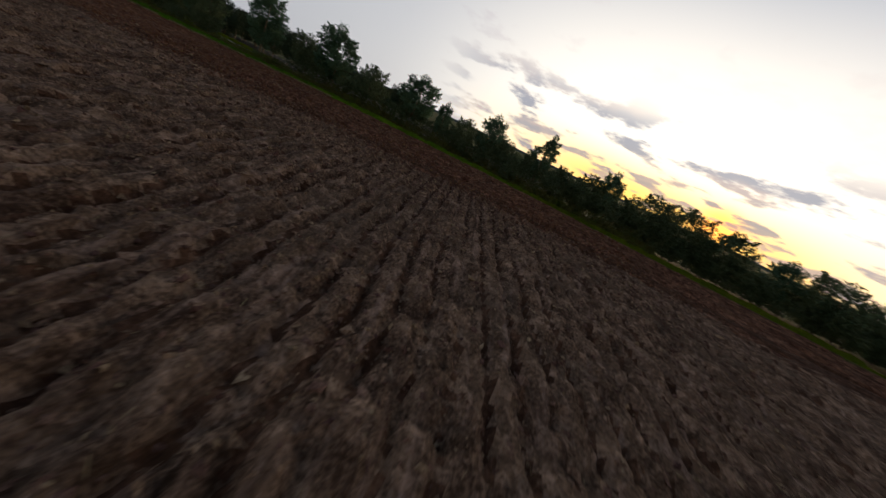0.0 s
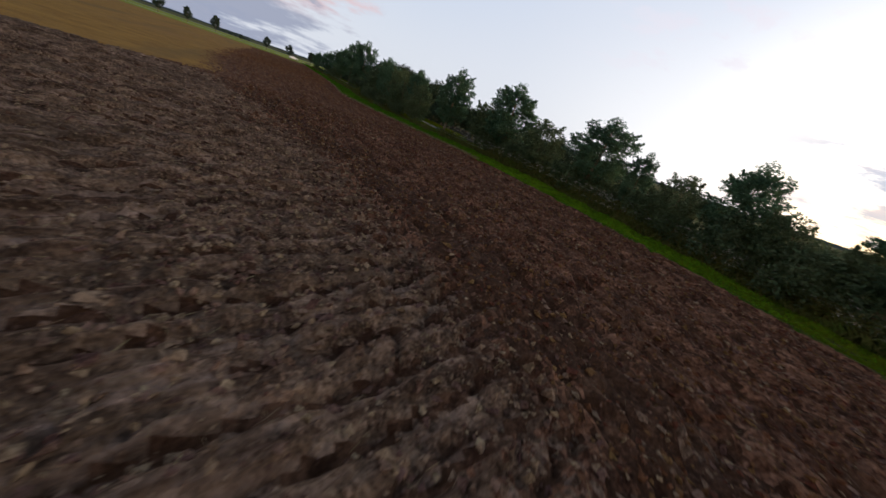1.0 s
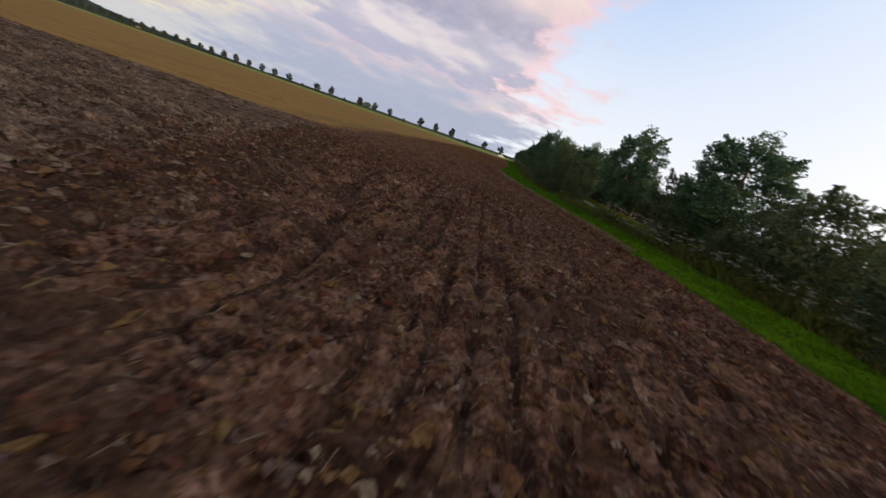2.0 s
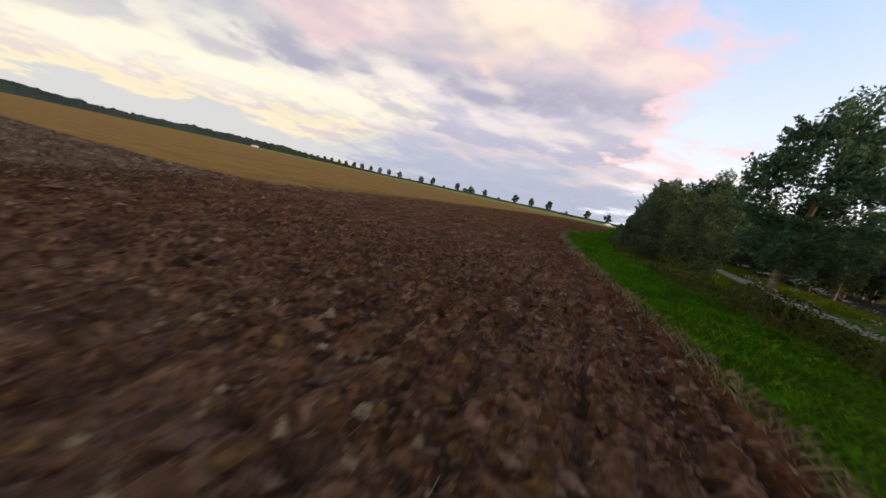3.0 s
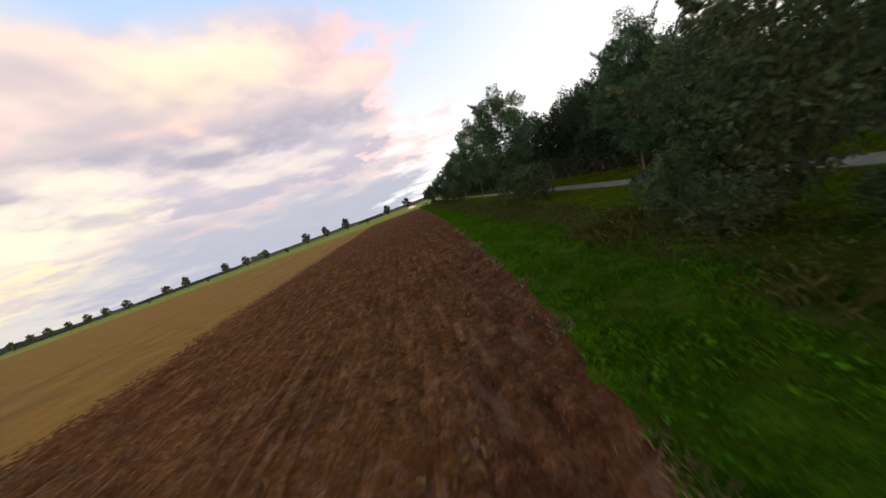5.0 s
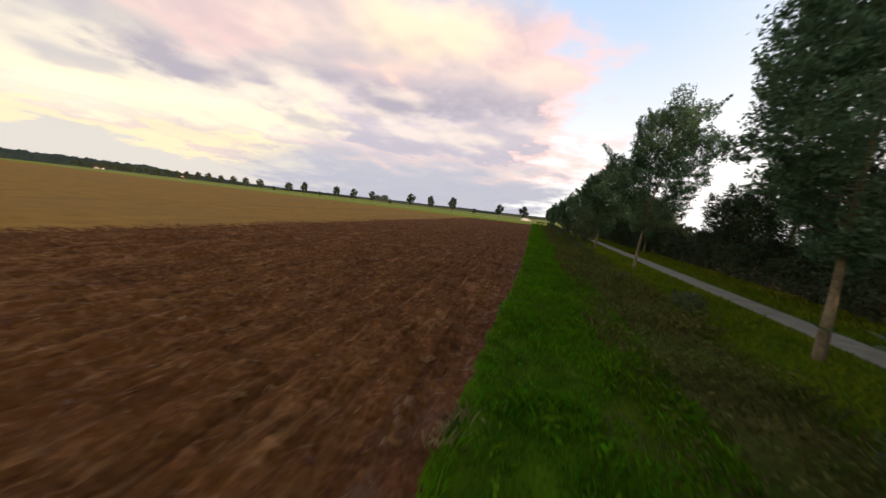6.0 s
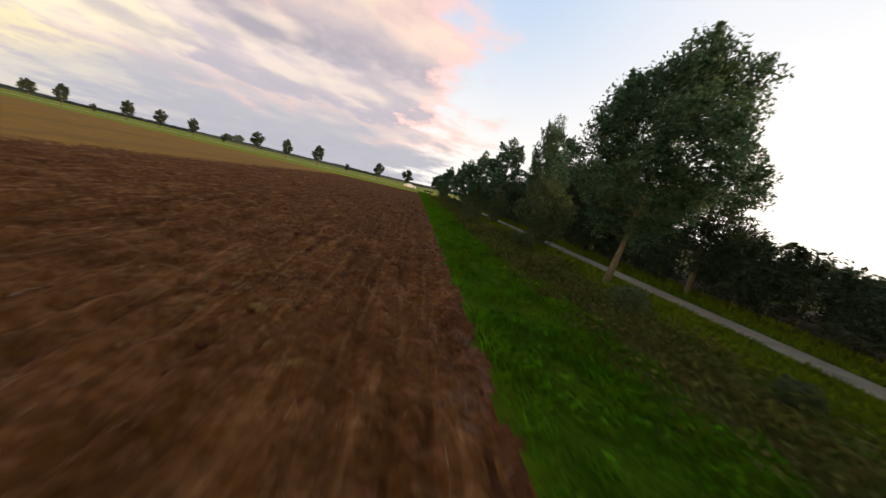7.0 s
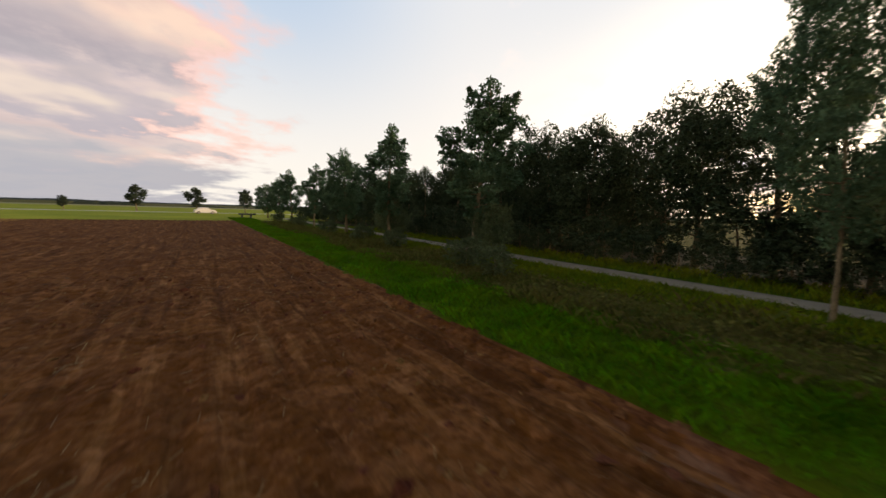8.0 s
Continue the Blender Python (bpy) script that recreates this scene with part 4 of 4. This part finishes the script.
def build_clods():
    rng = np.random.RandomState(3)
    runs = ((11000, -11, 5.2, 96, 208, 0.04, 0.9), (16000, -25, -6, 62, 92, 0.038, 0.85), (38000, -12, 6.2, 64, 100, 0.045, 0.9), (7000, -12, 6.2, 64, 102, 0.075, 1.0), (3000, -25, -6, 62, 96, 0.07, 1.0), (4000, -9, 5.2, 98, 206, 0.07, 1.0))
    xs, ys, ss = [], [], []
    for n, x0, x1, y0, y1, grow, k in runs:
        x, y = scatter(rng, n, x0, x1, y0, y1)
        keep = (x < edge_x(y) - 0.15) & (x > stubble_x(y) + 0.3) & (value_noise(x * 0.7, y * 0.45, 12) + rng.uniform(-1, 1, len(x)) > -0.55)
        x, y = x[keep], y[keep]
        xs.append(x)
        ys.append(y)
        ss.append((0.02 + grow * rng.rand(len(x)) ** 2.2) * k)
    x, y, s = np.concatenate(xs), np.concatenate(ys), np.concatenate(ss)
    pale = ((x < head_x(y)) & (y < 102)) | (rng.rand(len(x)) < np.where(y < 100, 0.3, np.where(s > 0.05, 0.0, 0.08)))
    v, f = lumps(rng, np.stack([x, y, relief(x, y) + np.where(s > 0.07, -0.005, s * 0.25)], -1), s)
    me = mesh_of("soil_clods", v, f, [CLOD, CLOD_PALE], np.repeat(pale, 8).astype(int), flat=True)
    tagged(new("soil_clods", me), "loose brown clods lying on tilled soil", "clods", kind="stuff")


def blades(rng, x, y, z, height, width, bend):
    """Grass blades: a triangle with a bent tip each, as two pieces."""
    n = len(x)
    a = rng.uniform(0, 2 * np.pi, n)
    b = rng.uniform(0, 2 * np.pi, n)
    h = height * rng.uniform(0.55, 1.3, n)
    ux, uy = np.cos(a) * width, np.sin(a) * width
    bx, by = np.cos(b) * bend * h, np.sin(b) * bend * h
    p0 = np.stack([x - ux, y - uy, z - 0.01], -1)
    p1 = np.stack([x + ux, y + uy, z - 0.01], -1)
    p2 = np.stack([x + ux * 0.6 + bx * 0.35, y + uy * 0.6 + by * 0.35, z + h * 0.62], -1)
    p3 = np.stack([x + bx, y + by, z + h], -1)
    v = np.stack([p0, p1, p2, p3], 1).reshape(-1, 3)
    return v, np.arange(4 * n).reshape(n, 4)


def build_grass():
    rng = np.random.RandomState(4)
    x, y = scatter(rng, 280000, 0, 1, 44, 212)
    e = edge_x(y)
    x = e + 0.02 + x ** 0.85 * (bank_x(y)[0] - e + 0.5)
    clump = value_noise(x * 1.3, y * 1.3, 21)
    v, f = blades(rng, x, y, relief(x, y), 0.10 + 0.08 * np.maximum(clump, -0.6) + 0.05 * value_noise(x * 3.3, y * 3.3, 25), 0.008, 0.75)
    tagged(new("verge_grass", mesh_of("verge_grass", v, f, [GRASS, GRASS_LIME, GRASS_DULL], np.where(y + rng.uniform(-5, 5, len(y)) < 75, 2, y + rng.uniform(-6, 6, len(y)) < 98))), "short bright green grass on the field verge", "grass", kind="stuff")
    x, y = scatter(rng, 45000, 0, 1, 212, 258)
    x = edge_x(y) + 0.02 + x ** 0.85 * (bank_x(y)[0] - edge_x(y) + 0.5)
    v, f = blades(rng, x, y, relief(x, y), 0.14 + 0.05 * value_noise(x * 1.3, y * 1.3, 21), 0.018, 0.7)
    tagged(new("far_verge_grass", mesh_of("far_verge_grass", v, f, [GRASS])), "short green grass on the far verge", "grass", kind="stuff")
    # broad-leaved tufts in the verge
    n = 900
    y = rng.uniform(96, 214, n)
    x = edge_x(y) + rng.uniform(0.1, 1.0, n) ** 1.4 * (bank_x(y)[0] - edge_x(y))
    keep = value_noise(x * 0.7, y * 0.35, 27) > -0.1
    x, y = x[keep], y[keep]
    pts = np.concatenate([np.stack([x + rng.normal(0, 0.09, len(x)), y + rng.normal(0, 0.09, len(x)), 0.07 + rng.rand(len(x)) * 0.13], -1) for k in range(16)])
    v, f = leaves(rng, pts, 0.06, -0.1)
    tagged(new("leafy_tufts", mesh_of("leafy_tufts", v, f, [GRASS])), "yellow-green leafy tufts standing in the verge grass", "weeds", kind="stuff")
    x, y = scatter(rng, 70000, 0, 1, 95, 230)
    x = bank_x(y)[1] - 0.2 + x * (path_x(y) - 0.65 - bank_x(y)[1])
    v, f = blades(rng, x, y, relief(x, y), 0.14, 0.014, 0.6)
    x, y = scatter(rng, 30000, 0, 1, 112, 230)
    x = path_x(y) + 0.75 + 3.4 * x
    v2, f2 = blades(rng, x, y, relief(x, y), 0.2, 0.016, 0.6)
    v, f = join([(v, f), (v2, f2)])
    tagged(new("path_grass", mesh_of("path_grass", v, f, [GRASS_DULL])), "green grass strips beside the path", "grass", kind="stuff")
    # dead grass along the lip of the tilled strip
    y = 90 + 64 * rng.rand(9000)
    x = edge_x(y) + rng.normal(0.05, 0.12, len(y))
    keep = value_noise(y * 0.7, y * 0 + 0.5, 22) > np.interp(y, (90, 98, 128, 150), (0.2, -0.6, -0.4, 0.5))
    x, y = x[keep], y[keep]
    v, f = blades(rng, x, y, relief(x, y), 0.12, 0.006, 0.95)
    tagged(new("dead_grass", mesh_of("dead_grass", v, f, [DRY])), "bleached dead grass along the soil edge", "grass", kind="stuff")


def build_weeds():
    rng = np.random.RandomState(6)
    x, y = scatter(rng, 70000, 0, 1, 60, 240)
    x0, x1 = bank_x(y)
    x = x0 - 0.5 + x * (x1 - x0 + 0.7)
    hedge_foot = smooth(101, 95, y)
    tall = 0.12 + 0.34 * np.maximum(0, value_noise(x * 0.9, y * 0.55, 31) + 0.1) + 0.15 * hedge_foot
    v, f = blades(rng, x, y, relief(x, y), tall, 0.007, 0.75)
    lx, ly = scatter(rng, 60000, 0, 1, 60, 240)
    near = rng.rand(len(lx)) < 0.35
    ly = np.where(near, rng.uniform(62, 112, len(lx)), ly)
    l0, l1 = bank_x(ly)
    lx = l0 - 0.2 + lx * (l1 - l0 + 0.3)
    lz = rng.rand(len(lx)) * (0.2 + 0.6 * smooth(101, 95, ly) + 0.6 * np.maximum(0, value_noise(lx * 0.9, ly * 0.55, 31) + 0.2))
    v2, f2 = leaves(rng, np.stack([lx, ly, lz + 0.03], -1), 0.06, 0.1)
    v, f = join([(v, f), (v2, f2)])
    tagged(new("bank_weeds", mesh_of("bank_weeds", v, f, [WEED])), "tangled dull weeds and brown seed heads on the bank", "weeds", kind="stuff")
    # pale umbels along the foot of the hedge
    n = 320
    y = rng.uniform(70, 104, n)
    x = edge_x(y) + rng.uniform(2.9, 4.0, n)
    h = rng.uniform(0.8, 1.4, n)
    pts = np.concatenate([np.array([x[k], y[k], h[k]]) + rng.normal(0, 1, (22, 3)) * [0.06, 0.06, 0.02] for k in range(n)])
    v, f = leaves(rng, pts, 0.023, 0.0)
    tagged(new("umbel_flowers", mesh_of("umbel_flowers", v, f, [PALE_FLOWER])), "pale flower heads on stalks below the hedge", "flowers", kind="stuff")
    sticks = [tube([(x[k], y[k], 0.0), (x[k], y[k], h[k])], [0.006, 0.004], 4) for k in range(n)]
    v, f = join(sticks)
    tagged(new("flower_stalks", mesh_of("flower_stalks", v, f, [WEED])), "thin green flower stalks below the hedge", "stalks", kind="stuff")


def build_straw():
    rng = np.random.RandomState(7)
    x, y = scatter(rng, 12000, -16, 5, 62, 206)
    xs, ys = scatter(rng, 8000, -24, 5, 62, 100)
    x, y = np.concatenate([x, xs]), np.concatenate([y, ys])
    cx, cy = scatter(rng, 90, -10, 4, 100, 206)
    x = np.concatenate([x] + [cx + rng.normal(0, 0.10, 90) for k in range(14)])
    y = np.concatenate([y] + [cy + rng.normal(0, 0.16, 90) for k in range(14)])
    keep = (x < edge_x(y) - 0.05)
    x, y = x[keep], y[keep]
    n = len(x)
    a = rng.uniform(0, np.pi, n)
    l, w = rng.uniform(0.03, 0.09, n), rng.uniform(0.0015, 0.0035, n)
    z = relief(x, y) + 0.035
    ux, uy = np.cos(a) * l, np.sin(a) * l
    px, py = -np.sin(a) * w, np.cos(a) * w
    dz = rng.uniform(-0.02, 0.03, n)
    v = np.stack([np.stack([x - ux - px, y - uy - py, z - dz], -1), np.stack([x + ux - px, y + uy - py, z + dz], -1), np.stack([x + ux + px, y + uy + py, z + dz + 0.004], -1), np.stack([x - ux + px, y - uy + py, z - dz + 0.004], -1)], 1).reshape(-1, 3)
    tagged(new("straw_litter", mesh_of("straw_litter", v, np.arange(4 * n).reshape(n, 4), [DRY])), "scattered straw pieces on tilled soil", "straw", kind="stuff")


build_clods()
build_grass()
build_weeds()
build_straw()
